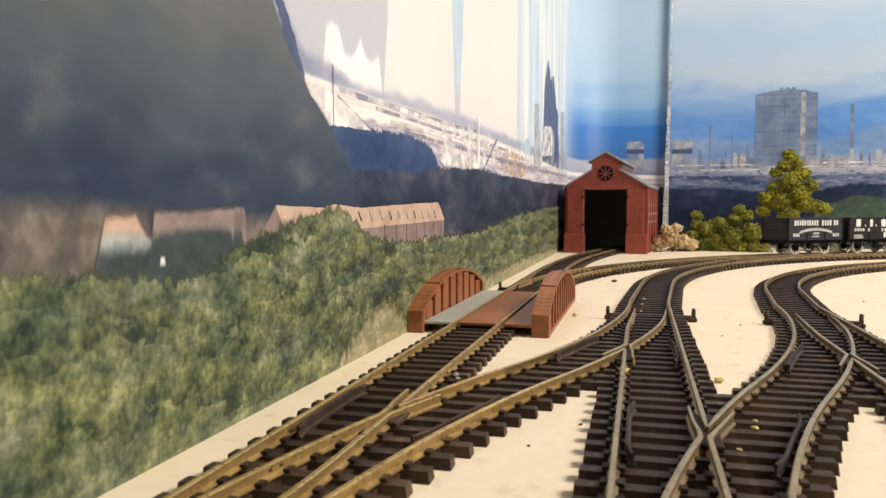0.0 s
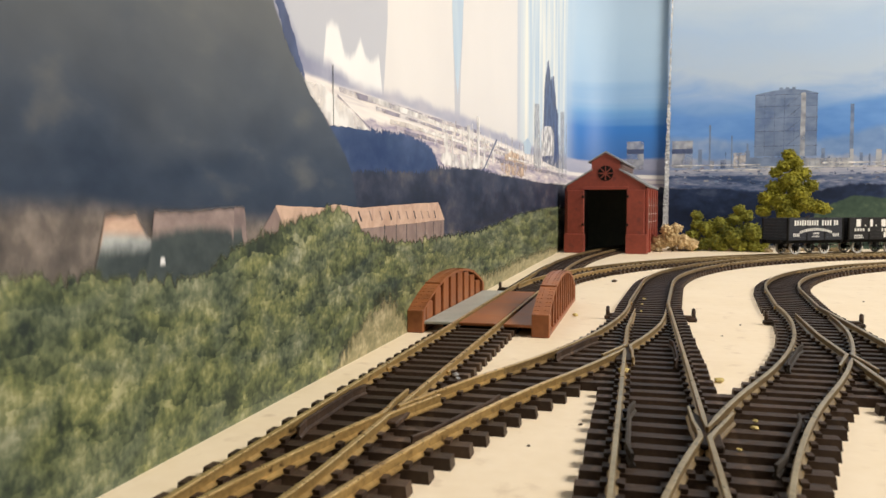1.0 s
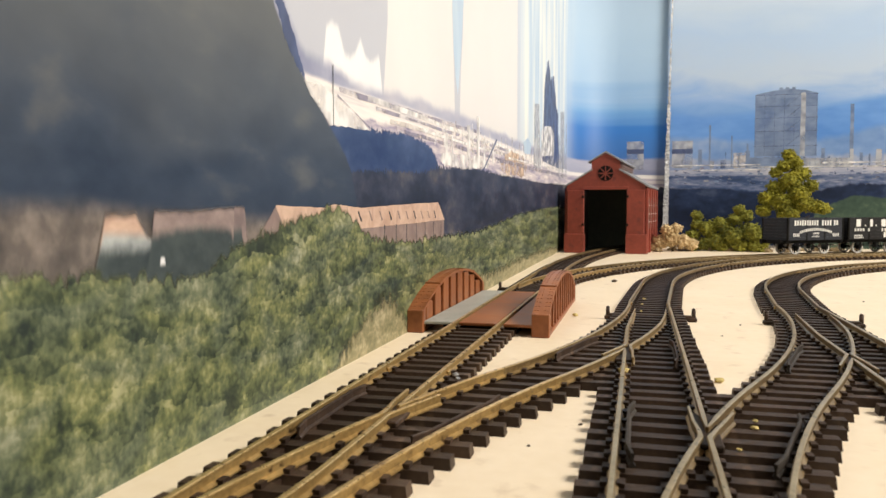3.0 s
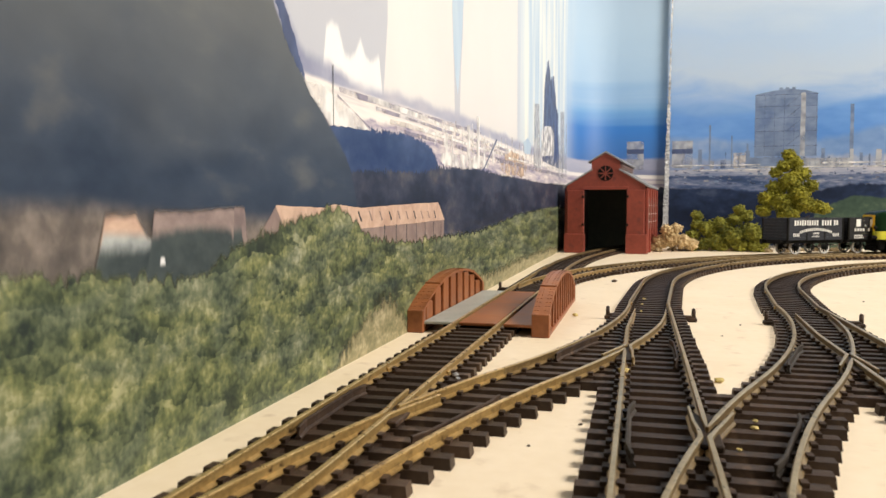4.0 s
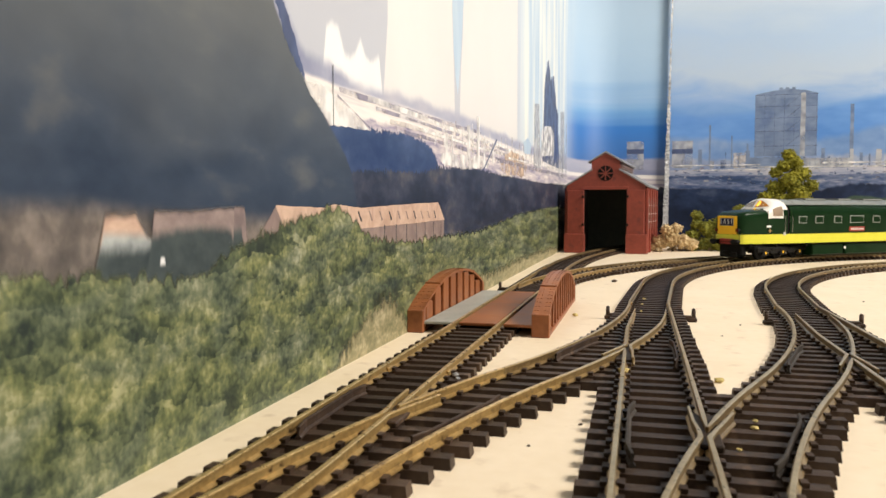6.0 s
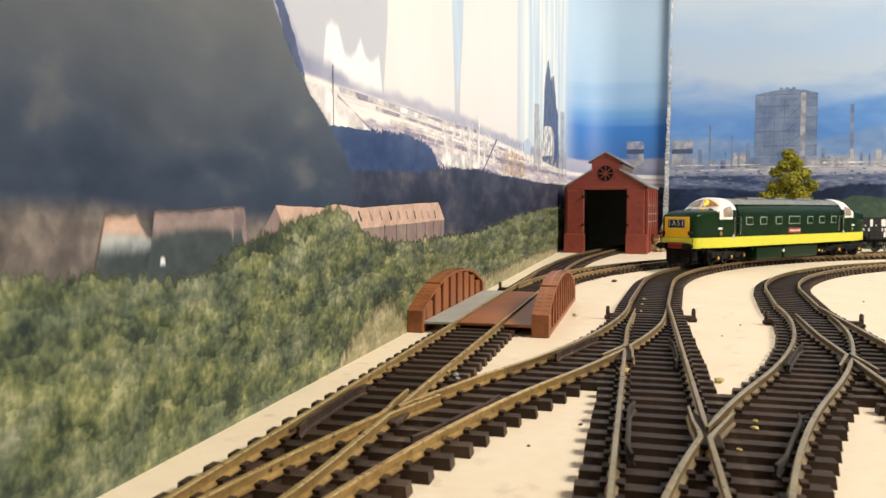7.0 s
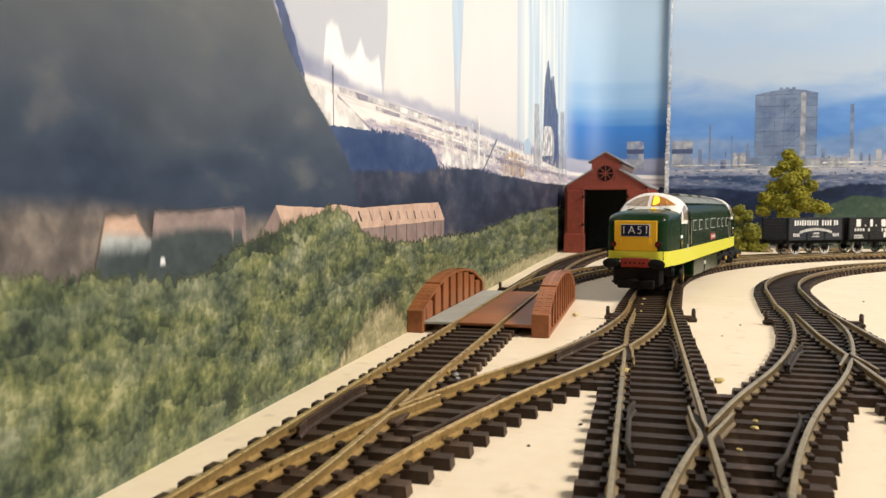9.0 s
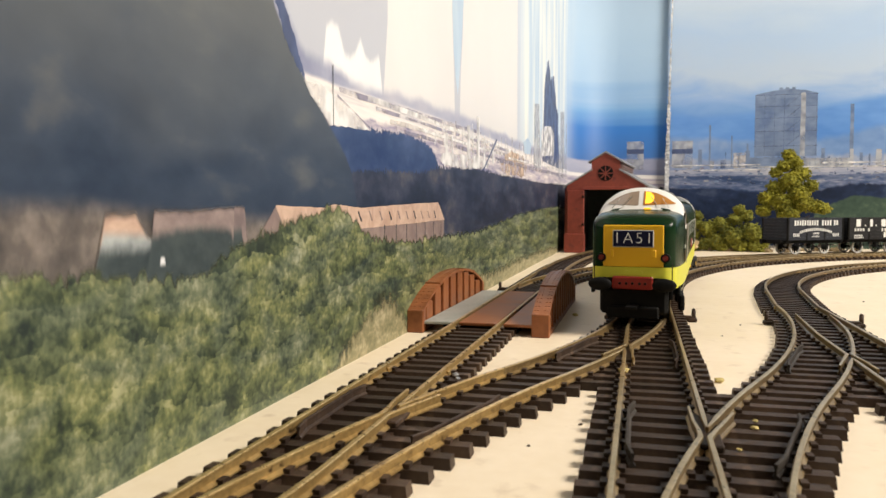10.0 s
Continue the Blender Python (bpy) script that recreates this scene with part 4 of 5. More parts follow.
# ---- girder bridge ----
def girder_bridge():
    t = root("girder_bridge", "red-brown plastic girder bridge with arched sides over the track", "bridge", pose(28.5 * M, 338 * M, 0))
    half = 59.0
    top = lambda y: 8.6 + 11.2 * (1 - (abs(y) / half) ** 2.3)
    for sx in (-1, 1):
        lo, hi = (-28.2, -21.8) if sx < 0 else (20.3, 26.8)
        mid = (lo + hi) / 2
        bm = bmesh.new()
        n = 26
        ys = [-half + 2 * half * i / n for i in range(n + 1)]
        rings = [[bm.verts.new(Vector((x, y, top(y) + dz)) * M) for x, dz in ((lo, -1.1), (hi, -1.1), (hi, 0), (lo, 0))] for y in ys]
        for a, b in zip(rings, rings[1:]):
            for j in range(4):
                bm.faces.new((a[j], a[(j + 1) % 4], b[(j + 1) % 4], b[j]))
        bm.faces.new(rings[0]), bm.faces.new(rings[-1][::-1])
        bmesh.ops.recalc_face_normals(bm, faces=bm.faces)
        part("top_flange", bm, BRIDGE, t)
        web = pydata("web", [(x, y * 0.97, z) for y in ys for x, z in ((mid - 2.2, 0), (mid - 0.8, 0), (mid - 0.8, top(y) - 0.8), (mid - 2.2, top(y) - 0.8))],
                     [(4 * i + j, 4 * i + (j + 1) % 4, 4 * i + 4 + (j + 1) % 4, 4 * i + 4 + j) for i in range(n) for j in range(4)] + [(3, 2, 1, 0), tuple(4 * n + j for j in range(4))])
        link("web", web, BRIDGE, t)
        part("bottom_flange", boxed(lo, hi, -half, half, 0, 1.6, 0.3), BRIDGE, t)
        for i in range(11):
            y = -50 + i * 10
            a, b = (lo + 0.4, mid - 1) if sx < 0 else (mid - 1, hi - 0.4)
            part("rib", boxed(a, b, y - 1.1, y + 1.1, 1.2, top(y) - 0.6), BRIDGE, t)
        for i in range(8):
            y = -47 + i * 13.4
            a, b = (mid - 1, hi - 0.7) if sx < 0 else (lo + 0.7, mid - 1)
            h = min(top(y - 4.6), top(y + 4.6)) - 0.7
            part("panel", boxed(a, b, y - 4.6, y + 4.6, 1.2, h, 0.3), BRIDGE, t)
        for sy in (-1, 1):
            part("end_post", boxed(lo - 0.1, hi + 0.1, sy * half - (0.4 if sy < 0 else 3.4), sy * half + (3.4 if sy < 0 else 0.4), 0, 8.85, 0.35), BRIDGE, t)
            bm = boxed(lo - 0.15, hi + 0.15, sy * 33 - 0.7, sy * 33 + 0.7, top(33) - 0.9, top(33) + 0.35)
            part("joint_strap", bm, BRIDGE, t)
        bm = bmesh.new()
        for i in range(36):
            y = -56 + i * 3.2
            for x in (lo + 0.8, lo + 2.0, hi - 2.0, hi - 0.8):
                box(bm, x - 0.28, x + 0.28, y - 0.28, y + 0.28, top(y) - 0.1, top(y) + 0.14)
        part("rivets", bm, BRIDGE, t)
    part("walkway", boxed(-22.0, -10.2, -half + 1, half - 2, 3.4, 4.5, 0.2), DECK_GREY, t, "grey plate walkway")
    bm = bmesh.new()
    for i in range(30):
        box(bm, -21.8, -10.4, -half + 2 + i * 3.8, -half + 2.5 + i * 3.8, 4.4, 4.55)
    part("tread", bm, DECK_GREY, t)
    part("deck", boxed(-8.2, 6.4, -half + 2, half - 2, 3.2, 4.4, 0.2), DECK_BROWN, t, "rust-brown plastic deck plate")
    part("deck", boxed(9.2, 20.2, -half + 2, half - 2, 3.2, 4.4, 0.2), DECK_BROWN, t, "rust-brown plastic deck plate")
    part("cross_beam", boxed(-20, 20, half - 3, half - 1.5, 0, 1.8), BRIDGE, t)
    return t


girder_bridge()


# ---- engine shed ----
def engine_shed():
    t = root("engine_shed", "brick-red plastic engine shed with dark open doorway and clerestory roof", "engine shed", pose(51.6 * M, 829.8 * M, 0, 0, 0, -5.4))
    hw, eave, ln = 41.5, 73.0, 138.0
    rise = lambda x: eave + (hw - abs(x)) * 0.60
    # front wall with the doorway cut out
    for s in (-1, 1):
        o = [(s * 23, 0), (s * hw, 0), (s * hw, eave), (s * 23, rise(23))]
        link("front_wall", prism("front_wall", o if s > 0 else o[::-1], 0, 4), BRICK, t)
        part("door_pier", boxed(min(s * 22.5, s * 41), max(s * 22.5, s * 41), -1.5, 0.2, 0, 68, 0.5), BRICK, t)
        part("plinth", boxed(min(s * 21.8, s * 44), max(s * 21.8, s * 44), -2.6, 4, 0, 21, 0.6), BRICK, t)
        for z in (31, 61):
            bm = boxed(s * 23.5 - 1.2, s * 23.5 + 1.2, -3.2, -1.4, z - 1.2, z + 1.2, 0.3)
            part("hinge", bm, BLACK, t)
    link("lintel", prism("lintel", [(-23, 68.5), (23, 68.5), (23, rise(23)), (15, rise(15)), (15, 99), (0, 107.5), (-15, 99), (-15, rise(15)), (-23, rise(23))], 0, 4), BRICK, t)
    part("lintel_band", boxed(-24, 24, -1.2, 0.1, 68.5, 72.0, 0.4), BRICK, t)
    # round vent with spokes
    bm = tube(bmesh.new(), (0, -0.6, 86), (0, 0.4, 86), 8.2, 8.2, 24)
    vent = part("round_window", bm, BLACK, t, "dark round window with a cross of bars")
    for k in range(4):
        m = pose(0, -0.9 * M, 86 * M, 0, 45 * k, 0)
        part("glazing_bar", box(bmesh.new(), -7.6, 7.6, -0.4, 0.4, -0.5, 0.5, 0, m), BRICK, vent)
    # sides
    for s in (-1, 1):
        part("side_wall", boxed(s * 41.5 - 1.5, s * 41.5 + 1.5, 4, ln, 0, eave, 0), BRICK, t)
        for i in range(5):
            y = 6 + i * 31
            part("pilaster", boxed(s * 43 - 1.2, s * 43 + 1.8, y - 4, y + 4, 0, eave - 3, 0.5), BRICK, t)
            if i < 4:
                w = part("window", boxed(s * 43 - 0.2, s * 43 + 0.5, y + 7, y + 24, 26, 60, 0.2), GREY_GREEN, t, "grey glazed side window")
                for j in range(3):
                    part("glazing_bar", boxed(s * 43 + 0.2, s * 43 + 0.9, y + 7, y + 24, 33 + j * 9, 34 + j * 9), WHITE, w)
    part("back_wall", boxed(-hw, hw, ln - 3, ln, 0, eave), BRICK, t)
    # dull grey-green sheets cover the inside
    part("inner_floor", boxed(-39.5, 39.5, 12, ln - 4, 0.02, 0.2), GREY_GREEN, t)
    part("inner_lining", boxed(-39, 39, ln - 6, ln - 3.5, 0.3, eave), GREY_GREEN, t)
    for s in (-1, 1):
        part("inner_lining", boxed(s * 39.4 - 0.5, s * 39.4 + 0.5, 6, ln - 4, 0.3, eave), GREY_GREEN, t)
        a, b = (s * (hw + 3.5), rise(hw) - 2.1), (s * 14, rise(14))
        o = [a, b, (b[0], b[1] + 1.8), (a[0], a[1] + 1.8)]
        link("roof", prism("roof", o if s < 0 else o[::-1], -1.8, ln + 2), SLATE, t, "grey slate roof slope")
        part("clerestory_side", boxed(s * 14 - 1, s * 14 + 1, 4, ln - 8, rise(15) - 1, 99), BRICK, t)
        for j in range(3):
            part("louvre", boxed(s * 15 - 0.2, s * 15 + 1.6, 8, ln - 12, 91.5 + j * 2.5, 92.7 + j * 2.5), WALL_P, t)
        a, b = (s * 18.5, 97.2), (0, 108.2)
        o = [a, b, (0, 109.8), (a[0], a[1] + 1.5)]
        link("clerestory_roof", prism("clerestory_roof", o if s < 0 else o[::-1], -1.5, ln - 6), SLATE, t, "grey slate clerestory roof")
    return t


engine_shed()


# ---- wagons ----
WAGON_FIRST = 294.0


def ring(bm, y, r0, r1, w, z, x, seg=24):
    """A flat ring standing across y."""
    lo = []
    for i in range(seg):
        a = 2 * math.pi * i / seg
        c, s = math.cos(a), math.sin(a)
        lo.append([bm.verts.new(Vector((x + r * c, yy, z + r * s)) * M) for r, yy in ((r0, y - w / 2), (r1, y - w / 2), (r1, y + w / 2), (r0, y + w / 2))])
    for a, b in zip(lo, lo[1:] + lo[:1]):
        for j in range(4):
            bm.faces.new((a[j], b[j], b[(j + 1) % 4], a[(j + 1) % 4]))
    return bm


def wagon(label, m, paint, words):
    """An open coal wagon; local x runs along it, z from the rail head."""
    t = root("coal_wagon", label, "wagon", m, "wagons on the outer curve")
    L, w = 33.5, 15.6
    for s in (-1, 1):
        for i in range(7):
            z = 13.6 + i * 3.0
            part("plank", boxed(-L, L, s * w - 0.6, s * w + 0.6, z, z + 2.85, 0.15), paint, t)
            part("plank", boxed(s * L - 0.6, s * L + 0.6, -w + 0.6, w - 0.6, z, z + 2.85, 0.15), paint, t)
        for x in (-11, 11):
            part("strap", boxed(x - 0.6, x + 0.6, s * w - 0.9, s * w + 0.9, 13, 34.6), BLACK, t)
        for x in (-L, L):
            part("corner_plate", boxed(x - 0.9, x + 0.9, s * w - 0.9, s * w + 0.9, 13, 34.8, 0.2), BLACK, t)
        part("solebar", boxed(-L, L, s * 12.5 - 0.8, s * 12.5 + 0.8, 10.4, 13.2), BLACK, t)
        for x in (-18, 18):
            bm = boxed(x - 1.4, x + 1.4, s * 12.2 - 0.7, s * 12.2 + 0.7, 4.4, 10.6, 0.3)
            box(bm, x - 5.5, x + 5.5, s * 12.2 - 0.6, s * 12.2 + 0.6, 8.2, 9.4, 0.2)
            part("axle_guard", bm, BLACK, t)
            bm = ring(bmesh.new(), s * 8.7, 4.9, 6.2, 2.2, 6.2, x)
            wheel = part("wheel", bm, WHITE, t, "wheel with white rim and black spokes")
            bm = bmesh.new()
            for k in range(4):
                box(bm, -5.2, 5.2, -0.4, 0.4, -0.5, 0.5, 0, pose(x * M, s * 8.7 * M, 6.2 * M, 0, 45 * k, 0))
            part("spokes", bm, BLACK, wheel)
        bm = boxed(-18, 18, s * 13.4 - 0.3, s * 13.4 + 0.3, 7.2, 8.0)
        box(bm, -1, 1, s * 13.4 - 0.4, s * 13.4 + 0.4, 5.2, 11)
        part("brake_lever", bm, BLACK, t)
    for s in (-1, 1):
        part("headstock", boxed(s * L - 1.2, s * L + 1.2, -14.5, 14.5, 10, 13.6, 0.2), BLACK, t)
        for y in (-11.4, 11.4):
            bm = tube(bmesh.new(), (s * L, y, 12), (s * (L + 5.4), y, 12), 1.1)
            tube(bm, (s * (L + 5.2), y, 12), (s * (L + 6.2), y, 12), 2.4)
            part("buffer", bm, BLACK, t)
        part("coupling", boxed(min(s * L, s * (L + 6.5)), max(s * L, s * (L + 6.5)), -1.6, 1.6, 7.2, 8.4, 0.3), STEEL, t)
    part("wagon_floor", boxed(-L, L, -w, w, 13, 14), BLACK, t)
    for x in (-18, 18):
        part("axle", tube(bmesh.new(), (x, -9, 6.2), (x, 9, 6.2), 1.0), BLACK, t)
    # lettering as plain bars, on the side that faces the middle of the board
    bm = bmesh.new()
    for x0, z, h, n, pitch, rise in words:
        for i in range(n):
            q = (i + 0.5) / n * 2 - 1
            x, up = x0 + i * pitch, rise * (1 - q * q)
            tall = h * (1.0 if i % 3 else 1.12)
            box(bm, -pitch * 0.25, pitch * 0.25, -0.22, 0.22, -tall / 2, tall / 2, 0, pose((x + pitch / 2) * M, (-w - 0.75) * M, (z + up + h / 2) * M, 0, rise * q * 7, 0))
    part("lettering", bm, LETTER, t, "white painted lettering")
    return t


def on_outer(s):
    (xa, ya), (xb, yb) = outer(s - 18), outer(s + 18)
    return pose((xa + xb) / 2 * M, (ya + yb) / 2 * M, RAIL_Z * M, 0, 0, math.degrees(math.atan2(yb - ya, xb - xa)))


wagon("dark slate-grey coal wagon with white lettering", on_outer(WAGON_FIRST), WAGON_GREY,
      [(-27, 27.6, 4.6, 10, 3.0, 0), (6.5, 27.6, 4.6, 4, 3.2, 0), (21.5, 27.6, 4.6, 2, 3.0, 0), (-20, 19.6, 2.4, 17, 2.35, 3.0), (-3.5, 19.2, 1.5, 4, 1.9, 0), (-5.0, 16.4, 1.3, 5, 1.9, 0), (-28, 17.0, 3.0, 4, 2.0, 0), (20.5, 17.0, 2.6, 4, 2.1, 0)])
wagon("black coal wagon with large white lettering", on_outer(WAGON_FIRST + 77), WAGON_BLACK,
      [(-28, 26.4, 6.2, 1, 9.5, 0), (-16.5, 26.4, 1.4, 1, 2.0, 0), (-12, 26.4, 6.2, 1, 6, 0), (-4.5, 26.4, 1.4, 1, 2.0, 0), (0, 26.4, 6.2, 1, 9.5, 0), (10, 26.4, 6.2, 4, 5.6, 0), (-28, 21.6, 2.6, 4, 3.0, 0), (-13, 21.6, 2.6, 1, 2.8, 0), (2, 21.6, 2.6, 7, 3.2, 0), (-28, 16.4, 1.8, 4, 2.4, 0), (-28, 14.6, 1.3, 6, 1.8, 0), (4, 15.8, 4.6, 5, 4.8, 0)])
wagon("black coal wagon standing at the end of the rake", on_outer(WAGON_FIRST + 154), WAGON_BLACK, [(-26, 26.2, 5.6, 6, 8, 0)])


# ---- scenery ----
def clumps(name, centres, material, parent, seed, rad=(1.6, 3.4), per=16):
    """Foam foliage: many small ragged lumps scattered over a few larger masses."""
    rnd = random.Random(seed)
    bm = bmesh.new()
    bmesh.ops.create_icosphere(bm, subdivisions=1, radius=1)
    base = [v.co.copy() for v in bm.verts]
    tri = [tuple(v.index for v in f.verts) for f in bm.faces]
    bm.free()
    v, f = [], []
    bm = bmesh.new()
    bmesh.ops.create_icosphere(bm, subdivisions=3, radius=1)
    core = [q.co.copy() for q in bm.verts]
    core_tri = [tuple(q.index for q in t.verts) for t in bm.faces]
    bm.free()
    for cx, cy, cz, r in centres:
        o = len(v)
        for c in core:
            k = r * 0.82 * (1 + 0.45 * noise.noise((c.x * 2.2 + cx, c.y * 2.2 + cy, c.z * 2.2 + cz)))
            v.append(Vector((cx + c.x * k, cy + c.y * k, max(0.3, cz + c.z * k * 0.85))))
        f += [tuple(o + j for j in t) for t in core_tri]
        for i in range(int(per * (r / 10) ** 2) + 6):
            d = Vector((rnd.gauss(0, 1), rnd.gauss(0, 1), rnd.gauss(0, 1))).normalized()
            k = r * rnd.uniform(0.55, 1.05)
            p = Vector((cx, cy, cz)) + Vector((d.x * k, d.y * k, d.z * k * 0.85))
            if p.z < 1:
                p.z = rnd.uniform(0.5, 2)
            q = rnd.uniform(*rad)
            o = len(v)
            v += [p + Vector((c.x * q * rnd.uniform(0.6, 1.3), c.y * q * rnd.uniform(0.6, 1.3), c.z * q * rnd.uniform(0.5, 1.2))) for c in base]
            f += [tuple(o + j for j in t) for t in tri]
    return link(name, pydata(name, v, f), material, parent)


def tree():
    t = root("tree", "olive-green foam-foliage model tree behind the wagons", "tree", pose(255 * M, 945 * M, 0))
    bm = tube(bmesh.new(), (0, 0, 0), (1, 0, 45), 3.2, 2.0, 10)
    tube(bm, (1, 0, 44), (0, 1, 92), 2.0, 0.8, 8)
    for a, z, h in ((0.3, 30, 24), (2.2, 38, 22), (4.0, 50, 20), (5.4, 62, 16)):
        tube(bm, (1, 0, z), (math.cos(a) * h, math.sin(a) * h, z + 10), 1.3, 0.5, 6)
    part("trunk", bm, BARK, t, "brown tapered trunk with short limbs")
    clumps("crown", [(-2, 0, 110, 8), (4, 2, 101, 10), (-7, 0, 97, 9), (-15, 0, 90, 8), (11, 0, 88, 11), (0, -4, 80, 13), (-14, 2, 72, 12), (22, 0, 74, 9), (8, -4, 66, 13), (-24, 0, 60, 11), (-10, -4, 56, 13), (14, 0, 54, 13), (-28, -2, 46, 9), (28, 2, 50, 9), (36, 0, 48, 8), (-2, -2, 44, 13)], FOAM_TREE, t, 3, (0.7, 1.7), per=190)
    return t


def bush(name, label, x, y, centres, material, seed, category="bush"):
    t = root(name, label, category, pose(x * M, y * M, 0))
    clumps("foliage", centres, material, t, seed, (0.6, 1.5), 200)
    part("stem", tube(bmesh.new(), (0, 0, 0), (0, 0, 8), 1.4, 0.8, 8), BARK, t)
    return t


tree()
bush("bush", "low olive-green foam bush beside the outer track", 178, 905, [(-32, 0, 18, 9), (-27, 2, 40, 7), (-28, 0, 30, 7), (-16, 0, 26, 11), (-2, 0, 30, 11), (-8, 0, 12, 12), (10, -2, 18, 14), (18, 0, 47, 7), (26, 0, 40, 8), (14, 0, 36, 9), (30, -4, 22, 13), (40, -6, 12, 11), (36, -8, 5, 10), (-20, 0, 8, 9), (-32, 0, 5, 8), (0, 0, 5, 10), (20, -2, 6, 11)], FOAM_BUSH, 11)
bush("lichen_clump", "pale straw-coloured lichen clump beside the engine shed", 124, 888, [(-14, 0, 10, 10), (-2, 0, 14, 11), (10, 0, 12, 10), (-6, -4, 24, 8), (4, 0, 26, 7), (20, 2, 8, 8), (-20, -2, 4, 7)], STRAW, 12, "scenery clump")
scatter = root("ground_scatter", "brown earth scatter spread along the back of the track", "scenery scatter")
clumps("scatter", [(108 + i * 13 + (i % 3) * 4, 872 + (i * 37) % 41 + i * 2.2, 0, 6 + (i * 5) % 5) for i in range(17)], SCATTER, scatter, 19, (0.5, 1.2), 90)
for x, y, r, s in ((143, 905, 6, 1), (152, 908, 4.5, 2), (134, 900, 4, 3)):
    bm = bmesh.new()
    bmesh.ops.create_icosphere(bm, subdivisions=2, radius=r * M)
    rr = random.Random(s)
    for q in bm.verts:
        q.co *= rr.uniform(0.8, 1.15)
        q.co.z *= 0.7
    st = part("stone", bm, mat("mauve_stone", (0.22, 0.17, 0.16), (0.36, 0.29, 0.27), 0.85, scale=500, bump=0.5))
    st.location = Vector((x, y, 20 if s < 3 else 2)) * M
    if s < 3:
        st.location.z = 3 * M
    tagged(st, "small mauve-grey stone among the scenery", "stone")

# crumbs of foam lying on the board and between the rails
for i, (x, y, z, r) in enumerate(((109, 219, 0.2, 1.25), (111, 166, 2.3, 0.7), (83.5, 214, 2.4, 1.5), (90, 392, 2.4, 0.8), (89, 370, 2.4, 0.7), (88.5, 345, 2.4, 0.6), (101, 119, 2.4, 1.1), (112, 172, 2.3, 0.5), (72, 505, 0.1, 1.6), (60, 340, 0.1, 1.2), (106, 150, 2.4, 0.5), (39, 199, 2.3, 0.9), (40.5, 195, 2.3, 0.7), (41.5, 201, 0.2, 0.8), (118, 300, 0, 0.35), (75, 168, 0, 0.4), (66, 150, 0, 0.35), (128, 330, 0, 0.4), (200, 430, 0, 0.5))):
    bm = bmesh.new()
    bmesh.ops.create_icosphere(bm, subdivisions=2, radius=r * M)
    rr = random.Random(40 + i)
    for q in bm.verts:
        q.co = Vector((q.co.x * rr.uniform(0.7, 1.4), q.co.y * rr.uniform(0.7, 1.4), q.co.z * 0.6 * rr.uniform(0.6, 1.3)))
    ob = part("foam_crumb", bm, SLEEPER if i == 8 or i > 13 else SLATE if i > 10 else CRUMB)
    ob.location = Vector((x, y, z + r * 0.45)) * M
    tagged(ob, "dark flake lying on the cream board" if i == 8 or i > 13 else "grey fleck lying between the sleepers" if i > 10 else "yellow crumb of foam scatter lying on the layout", "debris", "crumbs")

# ---- diesel locomotive: local x forward, y to its left, z from the rail head ----
def table(x, knots):
    return float(np.interp(x, [k[0] for k in knots], [k[1] for k in knots]))


def half_width(x):
    return table(abs(x), [(0, 17.6), (98, 17.6), (112, 17.2), (124, 16.4), (130, 15.8), (133, 14.9), (135, 13.2), (136, 11.2)])


def roof_z(x):
    return table(abs(x), [(0, 51.4), (84, 51.4), (85, 51.9), (96, 52.2), (99, 51.6), (101, 50.2), (104.5, 46.5), (108.0, 43.0), (109, 42.6), (120, 42.2), (129, 41.2), (133, 39.8), (135, 38.2), (136, 37.2)])


def power(x):
    return table(abs(x), [(0, 2.3), (100, 2.1), (107, 2.3), (110, 4.0), (136, 5.0)])


SHOULDER = lambda x: table(abs(x), [(0, 38.5), (84, 38.5), (100, 39.5), (107.5, 38.8), (112, 36.5), (136, 33.0)])


def section_ring(x, n=12, grow=0.0):
    """Half of the body's outline at x, from its foot on the left up to the middle of the roof."""
    w, zs, zt, p = half_width(x) + grow, SHOULDER(x), roof_z(x) + grow, power(x)
    out = [(w, z) for z in (13.6, 17.5, 21.5, 26, 31, (31 + zs) / 2, zs)]
    for i in range(1, n + 1):
        a = math.pi / 2 * i / n
        out.append((w * math.cos(a) ** (2 / p), zs + (zt - zs) * math.sin(a) ** (2 / p)))
    return out


STATIONS = [0, 12, 24, 36, 48, 60, 72, 82, 84, 85, 88, 90, 94, 96, 98, 99, 100, 101, 102.5, 103.5, 104.5, 105.5, 107, 108, 109, 110, 114, 120, 126, 129, 131, 133, 134, 135, 135.6, 136]
STATIONS = [-s for s in STATIONS[:0:-1]] + STATIONS


